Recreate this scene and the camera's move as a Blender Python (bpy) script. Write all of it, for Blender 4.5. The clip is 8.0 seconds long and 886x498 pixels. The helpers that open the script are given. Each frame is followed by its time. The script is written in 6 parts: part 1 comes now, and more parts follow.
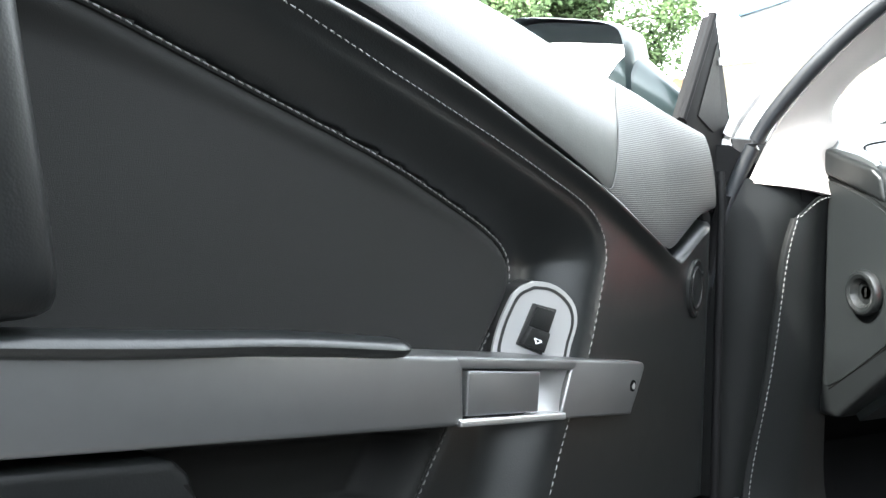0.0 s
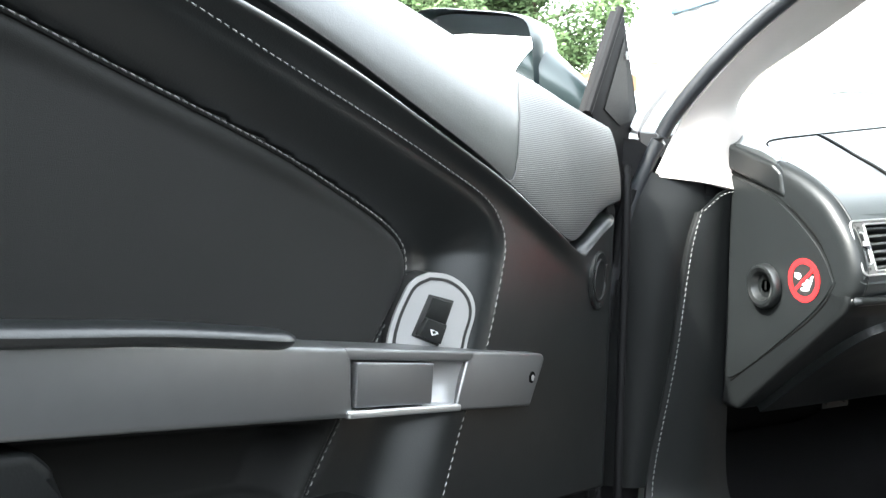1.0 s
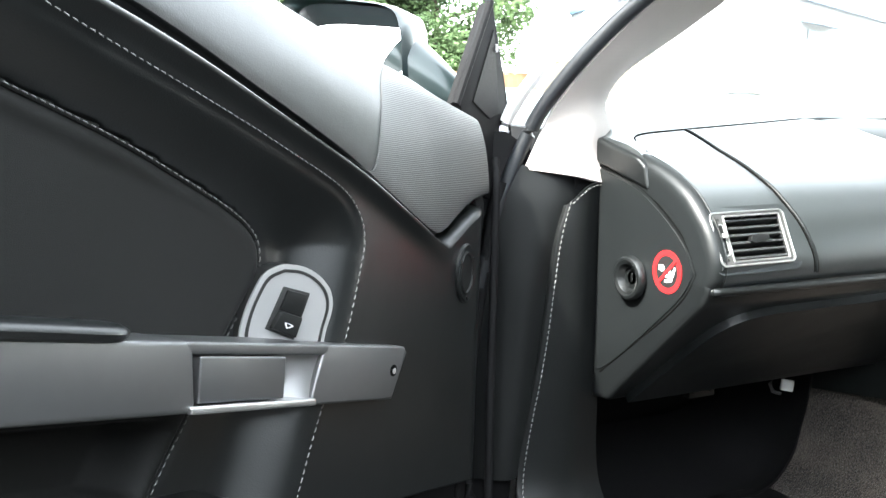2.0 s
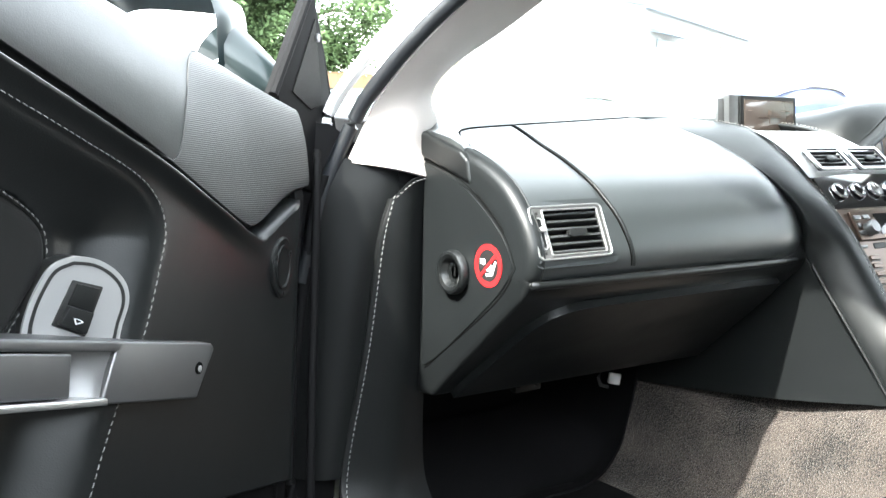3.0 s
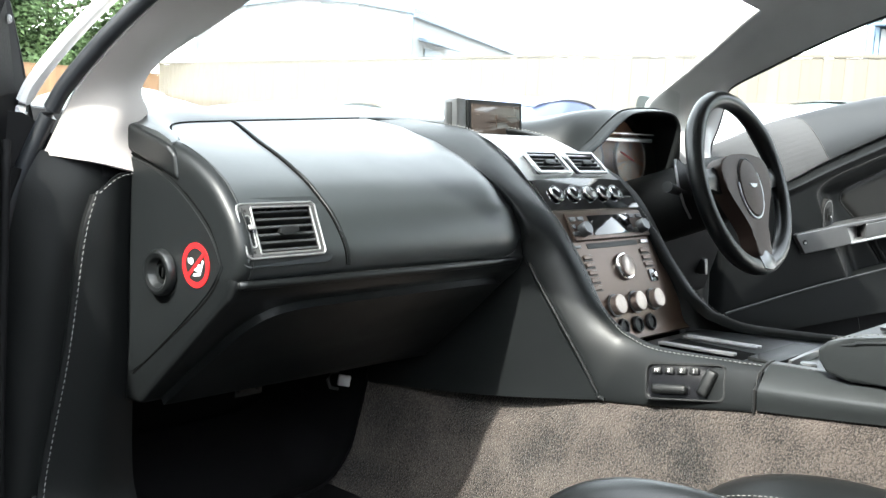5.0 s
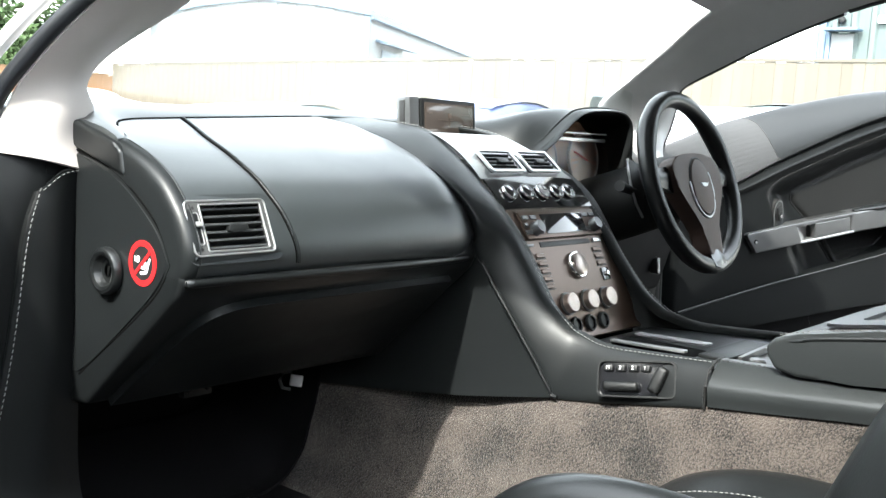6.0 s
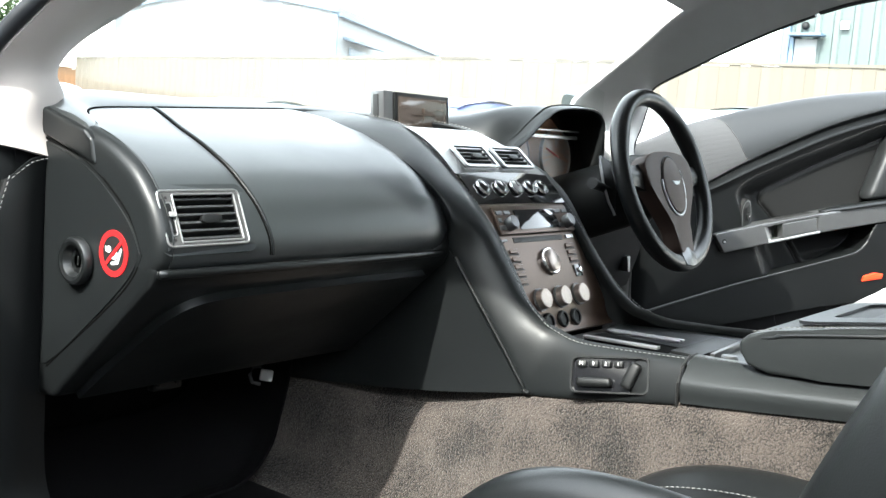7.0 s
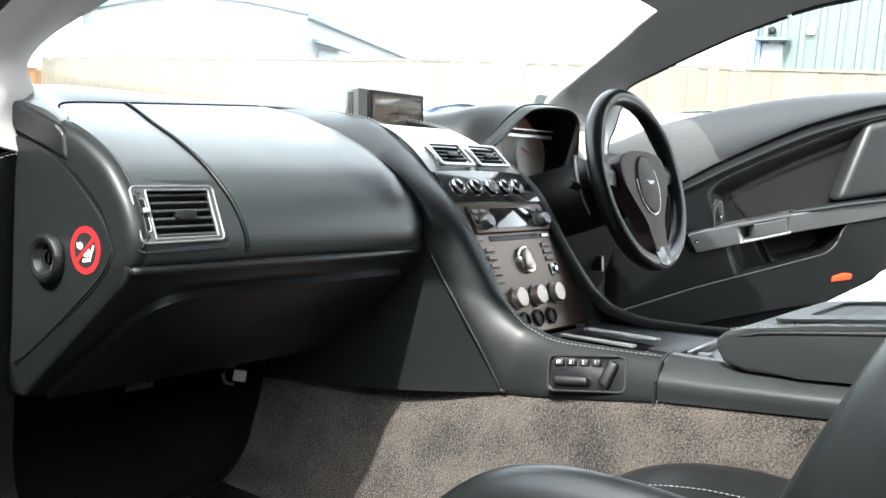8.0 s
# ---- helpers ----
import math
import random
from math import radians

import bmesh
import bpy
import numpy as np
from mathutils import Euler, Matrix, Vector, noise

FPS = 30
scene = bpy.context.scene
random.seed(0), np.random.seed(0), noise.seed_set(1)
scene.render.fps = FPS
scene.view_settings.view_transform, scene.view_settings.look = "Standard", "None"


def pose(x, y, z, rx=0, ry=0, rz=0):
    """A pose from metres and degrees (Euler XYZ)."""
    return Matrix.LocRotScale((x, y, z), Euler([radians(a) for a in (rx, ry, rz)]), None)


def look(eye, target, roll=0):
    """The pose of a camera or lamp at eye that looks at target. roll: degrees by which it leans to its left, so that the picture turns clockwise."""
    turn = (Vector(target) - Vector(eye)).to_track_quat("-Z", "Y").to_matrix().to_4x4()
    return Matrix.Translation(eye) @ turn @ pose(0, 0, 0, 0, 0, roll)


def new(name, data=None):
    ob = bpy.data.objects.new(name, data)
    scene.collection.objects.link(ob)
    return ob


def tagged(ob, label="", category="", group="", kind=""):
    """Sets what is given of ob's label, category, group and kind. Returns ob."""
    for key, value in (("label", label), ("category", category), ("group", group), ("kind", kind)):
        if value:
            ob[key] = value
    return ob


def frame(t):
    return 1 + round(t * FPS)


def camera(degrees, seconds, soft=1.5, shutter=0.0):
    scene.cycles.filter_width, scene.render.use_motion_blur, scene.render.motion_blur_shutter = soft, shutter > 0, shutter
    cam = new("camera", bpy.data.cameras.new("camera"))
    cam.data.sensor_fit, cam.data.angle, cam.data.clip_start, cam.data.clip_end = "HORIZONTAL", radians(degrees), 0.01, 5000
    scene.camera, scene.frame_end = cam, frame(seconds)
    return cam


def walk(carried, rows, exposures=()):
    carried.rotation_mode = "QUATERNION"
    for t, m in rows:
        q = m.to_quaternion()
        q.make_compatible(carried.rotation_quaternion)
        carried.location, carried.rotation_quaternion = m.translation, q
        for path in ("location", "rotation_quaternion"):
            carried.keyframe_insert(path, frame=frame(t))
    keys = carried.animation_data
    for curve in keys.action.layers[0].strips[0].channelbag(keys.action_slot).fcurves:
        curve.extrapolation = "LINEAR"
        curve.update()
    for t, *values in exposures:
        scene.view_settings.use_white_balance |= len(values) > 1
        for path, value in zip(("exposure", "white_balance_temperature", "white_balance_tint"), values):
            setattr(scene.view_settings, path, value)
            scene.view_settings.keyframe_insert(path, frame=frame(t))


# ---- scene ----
cam = camera(46.6, 8.0)
PATH = [
    (0.0, (-1.541, -0.005, 0.877), (-0.89, 1.867, 0.61), -0.9),
    (0.5, (-1.522, -0.007, 0.874), (-0.806, 1.84, 0.601), -0.5),
    (1.0, (-1.507, -0.011, 0.874), (-0.74, 1.815, 0.592), -0.0),
    (2.5, (-1.441, -0.019, 0.861), (-0.393, 1.661, 0.579), 1.1),
    (3.0, (-1.415, -0.023, 0.856), (-0.25, 1.579, 0.579), 1.7),
    (3.5, (-1.386, -0.032, 0.854), (-0.104, 1.479, 0.581), 2.1),
    (4.0, (-1.368, -0.041, 0.851), (0.011, 1.383, 0.585), 2.8),
    (4.5, (-1.358, -0.046, 0.85), (0.089, 1.31, 0.594), 3.3),
    (6.0, (-1.341, -0.052, 0.843), (0.205, 1.194, 0.605), 3.6),
    (6.5, (-1.342, -0.046, 0.839), (0.225, 1.174, 0.603), 4.1),
    (7.0, (-1.343, -0.039, 0.835), (0.245, 1.154, 0.6), 4.4),
    (7.5, (-1.344, -0.03, 0.831), (0.258, 1.146, 0.599), 4.3),
    (8.0, (-1.341, -0.027, 0.827), (0.283, 1.12, 0.602), 4.6),
]
EXPOSURES = [(0.0, 3.13, 6420, 4.0), (1.0, 3.1, 6400, 3.5), (2.5, 2.95, 6420, 3.5), (3.0, 2.9, 6420, 3.5), (3.5, 2.77, 6420, 3.5), (4.5, 2.32, 6420, 3.5), (6.0, 2.15, 6380, 3.5), (8.0, 2.13, 6360, 3.0)]
walk(cam, [(t, look(eye, target, roll)) for t, eye, target, roll in PATH], EXPOSURES)

# ---- world and sun ----
SUN_FROM = Vector((-0.66, -0.16, 0.73)).normalized()
world = bpy.data.worlds.new("sky")
scene.world = world
world.use_nodes = True
wn = world.node_tree
sky = wn.nodes.new("ShaderNodeTexSky")
sky.sky_type, sky.sun_disc = "NISHITA", False
sky.sun_elevation = math.asin(SUN_FROM.z)
sky.sun_rotation = math.atan2(SUN_FROM.x, SUN_FROM.y)
sky.dust_density, sky.air_density = 1.5, 1.0
thin_cloud = wn.nodes.new("ShaderNodeHueSaturation")
thin_cloud.inputs["Saturation"].default_value, thin_cloud.inputs["Value"].default_value = 0.24, 2.75
wn.links.new(sky.outputs["Color"], thin_cloud.inputs["Color"])
wn.links.new(thin_cloud.outputs["Color"], wn.nodes["Background"].inputs["Color"])
wn.nodes["Background"].inputs["Strength"].default_value = 0.15
sun_data = bpy.data.lights.new("sun", "SUN")
sun_data.energy, sun_data.angle, sun_data.color = 3.6, radians(1.2), (1.0, 0.95, 0.89)
sun = new("sun", sun_data)
sun.matrix_world = look(SUN_FROM * 50, (0, 0, 0))


# ---- materials ----
def mat(name, color, rough=0.5, metal=0.0, grain=0.0, grain_size=400.0, tone=0.0, tone_size=12.0, coat=0.0, spec=0.5, sheen=0.0, folds=0.0):
    """A surface with grain, broad tone and, for hides, soft folds."""
    m = bpy.data.materials.new(name)
    m.use_nodes = True
    t = m.node_tree
    b = t.nodes["Principled BSDF"]
    b.inputs["Base Color"].default_value = (*color, 1)
    b.inputs["Roughness"].default_value = rough
    b.inputs["Metallic"].default_value = metal
    b.inputs["Coat Weight"].default_value = coat
    b.inputs["Specular IOR Level"].default_value = spec
    b.inputs["Sheen Weight"].default_value = sheen
    co = t.nodes.new("ShaderNodeTexCoord")
    if tone:
        n = t.nodes.new("ShaderNodeTexNoise")
        n.inputs["Scale"].default_value, n.inputs["Detail"].default_value = tone_size, 6
        t.links.new(co.outputs["Object"], n.inputs["Vector"])
        mix = t.nodes.new("ShaderNodeMix")
        mix.data_type = "RGBA"
        mix.inputs["A"].default_value = (*[c * (1 - tone) for c in color], 1)
        mix.inputs["B"].default_value = (*[min(1, c * (1 + tone)) for c in color], 1)
        t.links.new(n.outputs["Fac"], mix.inputs["Factor"])
        t.links.new(mix.outputs["Result"], b.inputs["Base Color"])
        r = t.nodes.new("ShaderNodeMapRange")
        r.inputs["To Min"].default_value, r.inputs["To Max"].default_value = max(0.02, rough - 0.4 * tone), min(1, rough + 0.4 * tone)
        t.links.new(n.outputs["Fac"], r.inputs["Value"])
        t.links.new(r.outputs["Result"], b.inputs["Roughness"])
    if grain:
        v = t.nodes.new("ShaderNodeTexVoronoi")
        v.inputs["Scale"].default_value = grain_size
        t.links.new(co.outputs["Object"], v.inputs["Vector"])
        bump = t.nodes.new("ShaderNodeBump")
        bump.inputs["Strength"].default_value, bump.inputs["Distance"].default_value = grain, 0.0006
        height = v.outputs["Distance"]
        if folds:
            soft = t.nodes.new("ShaderNodeTexNoise")
            soft.inputs["Scale"].default_value, soft.inputs["Detail"].default_value = 38.0, 3
            t.links.new(co.outputs["Object"], soft.inputs["Vector"])
            both = t.nodes.new("ShaderNodeMath")
            both.operation = "MULTIPLY_ADD"
            both.inputs[1].default_value = folds / grain
            t.links.new(soft.outputs["Fac"], both.inputs[0])
            t.links.new(height, both.inputs[2])
            height = both.outputs[0]
        t.links.new(height, bump.inputs["Height"])
        t.links.new(bump.outputs["Normal"], b.inputs["Normal"])
    return m


def pile(name, dark, light, size):
    """Cut-pile carpet: fibre speckle over large trodden patches."""
    m = mat(name, dark, 0.95, spec=0.1, sheen=0.3)
    t = m.node_tree
    b = t.nodes["Principled BSDF"]
    co = t.nodes.new("ShaderNodeTexCoord")
    fine, broad = t.nodes.new("ShaderNodeTexNoise"), t.nodes.new("ShaderNodeTexNoise")
    fine.inputs["Scale"].default_value, fine.inputs["Detail"].default_value, fine.inputs["Roughness"].default_value = size, 2, 0.55
    broad.inputs["Scale"].default_value, broad.inputs["Detail"].default_value = 15, 5
    for n in (fine, broad):
        t.links.new(co.outputs["Object"], n.inputs["Vector"])
    add = t.nodes.new("ShaderNodeMath")
    add.operation = "MULTIPLY_ADD"
    add.inputs[1].default_value = 0.6
    t.links.new(broad.outputs["Fac"], add.inputs[0])
    t.links.new(fine.outputs["Fac"], add.inputs[2])
    ramp = t.nodes.new("ShaderNodeMapRange")
    ramp.inputs["From Min"].default_value, ramp.inputs["From Max"].default_value = 0.63, 0.955
    t.links.new(add.outputs[0], ramp.inputs["Value"])
    mix = t.nodes.new("ShaderNodeMix")
    mix.data_type = "RGBA"
    mix.inputs["A"].default_value, mix.inputs["B"].default_value = (*dark, 1), (*light, 1)
    t.links.new(ramp.outputs["Result"], mix.inputs["Factor"])
    t.links.new(mix.outputs["Result"], b.inputs["Base Color"])
    bump = t.nodes.new("ShaderNodeBump")
    bump.inputs["Strength"].default_value, bump.inputs["Distance"].default_value = 0.9, 0.003
    t.links.new(fine.outputs["Fac"], bump.inputs["Height"])
    t.links.new(bump.outputs["Normal"], b.inputs["Normal"])
    return m


def boards(name, base, axis_scale, tone=0.25):
    """Weathered timber with grain stretched along z, each piece of its own shade."""
    m = mat(name, base, 0.8)
    t = m.node_tree
    b = t.nodes["Principled BSDF"]
    co, mp = t.nodes.new("ShaderNodeTexCoord"), t.nodes.new("ShaderNodeMapping")
    mp.inputs["Scale"].default_value = axis_scale
    n = t.nodes.new("ShaderNodeTexNoise")
    n.inputs["Scale"].default_value, n.inputs["Detail"].default_value = 3, 8
    info = t.nodes.new("ShaderNodeObjectInfo")
    geo = t.nodes.new("ShaderNodeNewGeometry")
    t.links.new(co.outputs["Object"], mp.inputs["Vector"])
    t.links.new(mp.outputs["Vector"], n.inputs["Vector"])
    s = t.nodes.new("ShaderNodeMath")
    s.operation = "ADD"
    t.links.new(info.outputs["Random"], s.inputs[0])
    t.links.new(n.outputs["Fac"], s.inputs[1])
    s2 = t.nodes.new("ShaderNodeMath")
    s2.operation = "ADD"
    t.links.new(geo.outputs["Random Per Island"], s2.inputs[1])
    t.links.new(s.outputs[0], s2.inputs[0])
    r = t.nodes.new("ShaderNodeMapRange")
    r.inputs["From Max"].default_value = 2.6
    t.links.new(s2.outputs[0], r.inputs["Value"])
    mix = t.nodes.new("ShaderNodeMix")
    mix.data_type = "RGBA"
    mix.inputs["A"].default_value = (*[c * (1 - tone) for c in base], 1)
    mix.inputs["B"].default_value = (*[min(1, c * (1 + tone)) for c in base], 1)
    t.links.new(r.outputs["Result"], mix.inputs["Factor"])
    t.links.new(mix.outputs["Result"], b.inputs["Base Color"])
    return m


def ribbed(name, color, direction, scale):
    """Woven trim: fine parallel ribs along one direction."""
    m = mat(name, color, 0.45, metal=0.2)
    t = m.node_tree
    b = t.nodes["Principled BSDF"]
    co = t.nodes.new("ShaderNodeTexCoord")
    dot = t.nodes.new("ShaderNodeVectorMath")
    dot.operation = "DOT_PRODUCT"
    dot.inputs[1].default_value = direction
    t.links.new(co.outputs["Object"], dot.inputs[0])
    mul = t.nodes.new("ShaderNodeMath")
    mul.operation = "MULTIPLY"
    mul.inputs[1].default_value = scale
    t.links.new(dot.outputs["Value"], mul.inputs[0])
    sine = t.nodes.new("ShaderNodeMath")
    sine.operation = "SINE"
    t.links.new(mul.outputs[0], sine.inputs[0])
    mix = t.nodes.new("ShaderNodeMix")
    mix.data_type = "RGBA"
    mix.inputs["A"].default_value, mix.inputs["B"].default_value = (*[c * 0.72 for c in color], 1), (*[c * 1.15 for c in color], 1)
    r = t.nodes.new("ShaderNodeMapRange")
    r.inputs["From Min"].default_value = -1
    t.links.new(sine.outputs[0], r.inputs["Value"])
    t.links.new(r.outputs["Result"], mix.inputs["Factor"])
    t.links.new(mix.outputs["Result"], b.inputs["Base Color"])
    bump = t.nodes.new("ShaderNodeBump")
    bump.inputs["Strength"].default_value, bump.inputs["Distance"].default_value = 0.35, 0.0008
    t.links.new(r.outputs["Result"], bump.inputs["Height"])
    t.links.new(bump.outputs["Normal"], b.inputs["Normal"])
    return m


def pane(name, tint, gloss, dust_veil=0.0):
    """Thin glass: clear, with a little mirror on top."""
    m = bpy.data.materials.new(name)
    m.use_nodes = True
    t = m.node_tree
    t.nodes.clear()
    out, mix = t.nodes.new("ShaderNodeOutputMaterial"), t.nodes.new("ShaderNodeMixShader")
    a, g = t.nodes.new("ShaderNodeBsdfTransparent"), t.nodes.new("ShaderNodeBsdfGlossy")
    a.inputs["Color"].default_value = (*tint, 1)
    g.inputs["Roughness"].default_value = 0.02
    mix.inputs["Fac"].default_value = gloss
    t.links.new(a.outputs[0], mix.inputs[1])
    t.links.new(g.outputs[0], mix.inputs[2])
    last = mix
    if dust_veil:
        haze, film = t.nodes.new("ShaderNodeMixShader"), t.nodes.new("ShaderNodeBsdfTranslucent")
        film.inputs["Color"].default_value = (0.8, 0.82, 0.82, 1)
        haze.inputs["Fac"].default_value = dust_veil
        t.links.new(mix.outputs[0], haze.inputs[1])
        t.links.new(film.outputs[0], haze.inputs[2])
        last = haze
    t.links.new(last.outputs[0], out.inputs["Surface"])
    return m


LEATHER = mat("black_leather", (0.0054, 0.0062, 0.0065), 0.33, spec=0.44, grain=0.12, grain_size=700, tone=0.15, tone_size=25, folds=0.35)
# same leather, darkened and dulled for parts that lie in shade
LEATHER_SHADED = mat("shaded_black_leather", (0.0042, 0.0047, 0.0049), 0.42, spec=0.17, grain=0.12, grain_size=600, tone=0.2, tone_size=18, folds=0.35)
# same leather, colour and gloss raised for the sky light on the dash top
LEATHER_TOP_LIT = mat("top_lit_black_leather", (0.0172, 0.0204, 0.0216), 0.40, spec=0.95, grain=0.12, grain_size=650, tone=0.15, tone_size=20, folds=0.2)
# same leather, lightened where sun falls on console side and armrest
LEATHER_SUNLIT = mat("sunlit_black_leather", (0.0165, 0.0185, 0.0190), 0.36, spec=0.42, grain=0.12, grain_size=650, tone=0.12, tone_size=20, folds=0.35)
# same leather, dimmer copy for faces turned from the light
LEATHER_DIM = mat("dim_black_leather", (0.0072, 0.0083, 0.0087), 0.42, spec=0.28, grain=0.12, grain_size=650, tone=0.15, tone_size=20, folds=0.35)
# same leather, lightened for the sky sheen on the door rolls
LEATHER_SKYLIT = mat("skylit_black_leather", (0.0110, 0.0120, 0.0124), 0.42, spec=0.5, grain=0.12, grain_size=650, tone=0.15, tone_size=20, folds=0.35)
SUEDE = mat("dark_suede_insert", (0.0068, 0.0070, 0.0068), 0.62, grain=0.2, grain_size=1500, tone=0.25, tone_size=14, spec=0.14, sheen=0.03)
PLASTIC = mat("black_plastic", (0.0055, 0.006, 0.0062), 0.45, spec=0.3, grain=0.15, grain_size=1200, tone=0.1)
RUBBER = mat("black_rubber", (0.0045, 0.0045, 0.005), 0.7, tone=0.2, spec=0.12)
SEAL = mat("door_seal", (0.008, 0.0095, 0.012), 0.42, tone=0.2, tone_size=40)
SATIN = mat("satin_graphite", (0.132, 0.134, 0.136), 0.33, metal=0.75, tone=0.06, tone_size=60)
VENT_SILVER = mat("satin_vent_silver", (0.115, 0.115, 0.115), 0.36, metal=0.6, tone=0.05)
PANEL_SILVER = mat("brushed_panel_silver", (0.36, 0.36, 0.355), 0.37, metal=0.85, tone=0.08, tone_size=150)
GAP = mat("dark_gap", (0.002, 0.002, 0.002), 0.9, spec=0.05)
ALU = mat("satin_aluminium", (0.52, 0.525, 0.53), 0.34, metal=0.9, tone=0.05, tone_size=90)
SLAT = mat("grey_vent_plastic", (0.030, 0.032, 0.033), 0.42, tone=0.1)
CARGLASS = mat("dusty_car_glass", (0.10, 0.13, 0.135), 0.22, tone=0.15, tone_size=2, coat=0.4)
CHROME = mat("bright_metal", (0.75, 0.75, 0.76), 0.12, metal=1.0)
GREYTRIM = mat("silver_paint", (0.36, 0.36, 0.36), 0.38, metal=0.5, tone=0.05)
BRUSHED = mat("warm_brushed_metal", (0.36, 0.31, 0.28), 0.35, metal=0.8, tone=0.2, tone_size=200)
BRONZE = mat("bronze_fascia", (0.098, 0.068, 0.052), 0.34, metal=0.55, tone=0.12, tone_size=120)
# dial faces coloured with the tan reflection seen in the cluster lens
DIAL_REFLECTION = mat("tan_dial_reflection", (0.70, 0.42, 0.28), 0.45, tone=0.2, tone_size=60)
PIANO = mat("gloss_black", (0.006, 0.006, 0.007), 0.08, coat=0.6)
# near pillar's suede, darkened against the sun on its foot
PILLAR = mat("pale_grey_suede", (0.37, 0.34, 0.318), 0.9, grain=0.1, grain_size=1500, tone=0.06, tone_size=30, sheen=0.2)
# roof lining and far pillar, lightened to offset the shade inside
LINING_LIFTED = mat("lifted_grey_lining", (0.60, 0.60, 0.595), 0.95, grain=0.1, grain_size=1500, tone=0.06, tone_size=20)
THREAD = mat("pale_thread", (0.15, 0.15, 0.147), 0.7)
THREAD_GREY = mat("grey_thread", (0.06, 0.06, 0.06), 0.7)
CARPET = pile("grey_brown_carpet", (0.0045, 0.004, 0.0036), (0.064, 0.0525, 0.0450), 420)
RIBBED = ribbed("ribbed_trim", (0.046, 0.046, 0.046), (-0.1, 0.0, 1.0), 3200)
RED = mat("red_print", (0.45, 0.012, 0.014), 0.5, spec=0.3)
WHITE = mat("white_print", (0.8, 0.8, 0.8), 0.5)
BLACK = mat("black_print", (0.01, 0.01, 0.01), 0.5)
SCREEN = mat("screen_glass", (0.058, 0.046, 0.039), 0.12, tone=0.1, tone_size=30, coat=0.5)
AMBER = mat("amber_reflector", (0.75, 0.05, 0.015), 0.25)
MIRROR = mat("mirror_glass", (0.9, 0.9, 0.92), 0.02, metal=1.0)
SHELL = mat("dark_green_black_paint", (0.010, 0.017, 0.018), 0.32, coat=0.2, tone=0.1)
BROWN_HUB = mat("hub_leather", (0.065, 0.043, 0.035), 0.5, spec=0.2, grain=0.25, grain_size=700, tone=0.15)
GLASS = pane("dusty_glass", (0.96, 0.98, 0.97), 0.05, 0.04)
TARMAC = mat("worn_tarmac", (0.04, 0.04, 0.04), 0.9, grain=0.3, grain_size=40, tone=0.3, tone_size=0.6)
RENDERED = mat("grey_render", (0.10, 0.10, 0.10), 0.9, tone=0.2, tone_size=0.8)
WHITE_PAINT = mat("white_car_paint", (0.75, 0.75, 0.75), 0.25, coat=0.7)
FENCE = boards("pale_timber", (0.094, 0.083, 0.065), (6, 6, 0.7), 0.24)
FENCE_TAN = boards("tan_timber", (0.20, 0.115, 0.06), (6, 6, 0.7), 0.4)
CLAD_WHITE = mat("pale_cladding", (0.20, 0.212, 0.22), 0.6, tone=0.06, tone_size=0.8)
CLAD_GREEN = mat("pale_green_cladding", (0.075, 0.098, 0.095), 0.6, tone=0.08, tone_size=0.8)
BLUE_TRIM = mat("blue_trim", (0.085, 0.135, 0.19), 0.5, tone=0.1, tone_size=1)
BARK = mat("bark", (0.10, 0.075, 0.05), 0.9, grain=0.4, grain_size=20, tone=0.3, tone_size=4)
LEAF = boards("leaf", (0.080, 0.128, 0.048), (1, 1, 1), 0.55)


# ---- mesh helpers ----
LOCAL = []  # things whose parts are built in their own axes


def V(*a):
    return Vector(a)


def empty(name, label="", category="", group="", kind="", at=(0, 0, 0)):
    ob = new(name)
    ob.empty_display_size = 0.05
    ob.location = at
    return tagged(ob, label, category, group, kind)


def link(name, me, material, parent=None, label=""):
    me.materials.append(material)
    ob = new(name, me)
    if parent is not None:
        ob.parent = parent
        if parent.data is None and parent not in LOCAL:
            ob.matrix_parent_inverse = Matrix.Translation(-parent.location)
    return tagged(ob, label)


def part(name, bm, material, parent=None, label="", smooth=True, sharp=38):
    bmesh.ops.recalc_face_normals(bm, faces=bm.faces)
    me = bpy.data.meshes.new(name)
    for f in bm.faces:
        f.smooth = smooth
    for e in bm.edges:
        if len(e.link_faces) == 2 and e.calc_face_angle(0) > radians(sharp):
            e.smooth = False
    bm.to_mesh(me)
    bm.free()
    return link(name, me, material, parent, label)


def cr(pts, n=6):
    """Smooth curve through the points, n steps a span."""
    p = [Vector(q) for q in pts]
    p = [2 * p[0] - p[1]] + p + [2 * p[-1] - p[-2]]
    out = []
    for i in range(1, len(p) - 2):
        a, b, c, d = p[i - 1:i + 3]
        for k in range(n):
            t = k / n
            out.append(0.5 * (2 * b + (c - a) * t + (2 * a - 5 * b + 4 * c - d) * t * t + (3 * b - a - 3 * c + d) * t ** 3))
    return out + [p[-2]]


def sheet(bm, rows, close_u=False):
    """A skin over rows of points."""
    vs = [[bm.verts.new(q) for q in r] for r in rows]
    for a, b in zip(vs, vs[1:]):
        for i in range(len(a) - 1):
            bm.faces.new((a[i], a[i + 1], b[i + 1], b[i]))
        if close_u:
            bm.faces.new((a[-1], a[0], b[0], b[-1]))
    return vs


def loft(sections, nu=5, nv=5):
    """Rows of points, smooth both ways, from a few sections of control points."""
    secs = [cr(s, nu) for s in sections]
    cols = [cr([s[i] for s in secs], nv) for i in range(len(secs[0]))]
    return [[c[j] for c in cols] for j in range(len(cols[0]))]


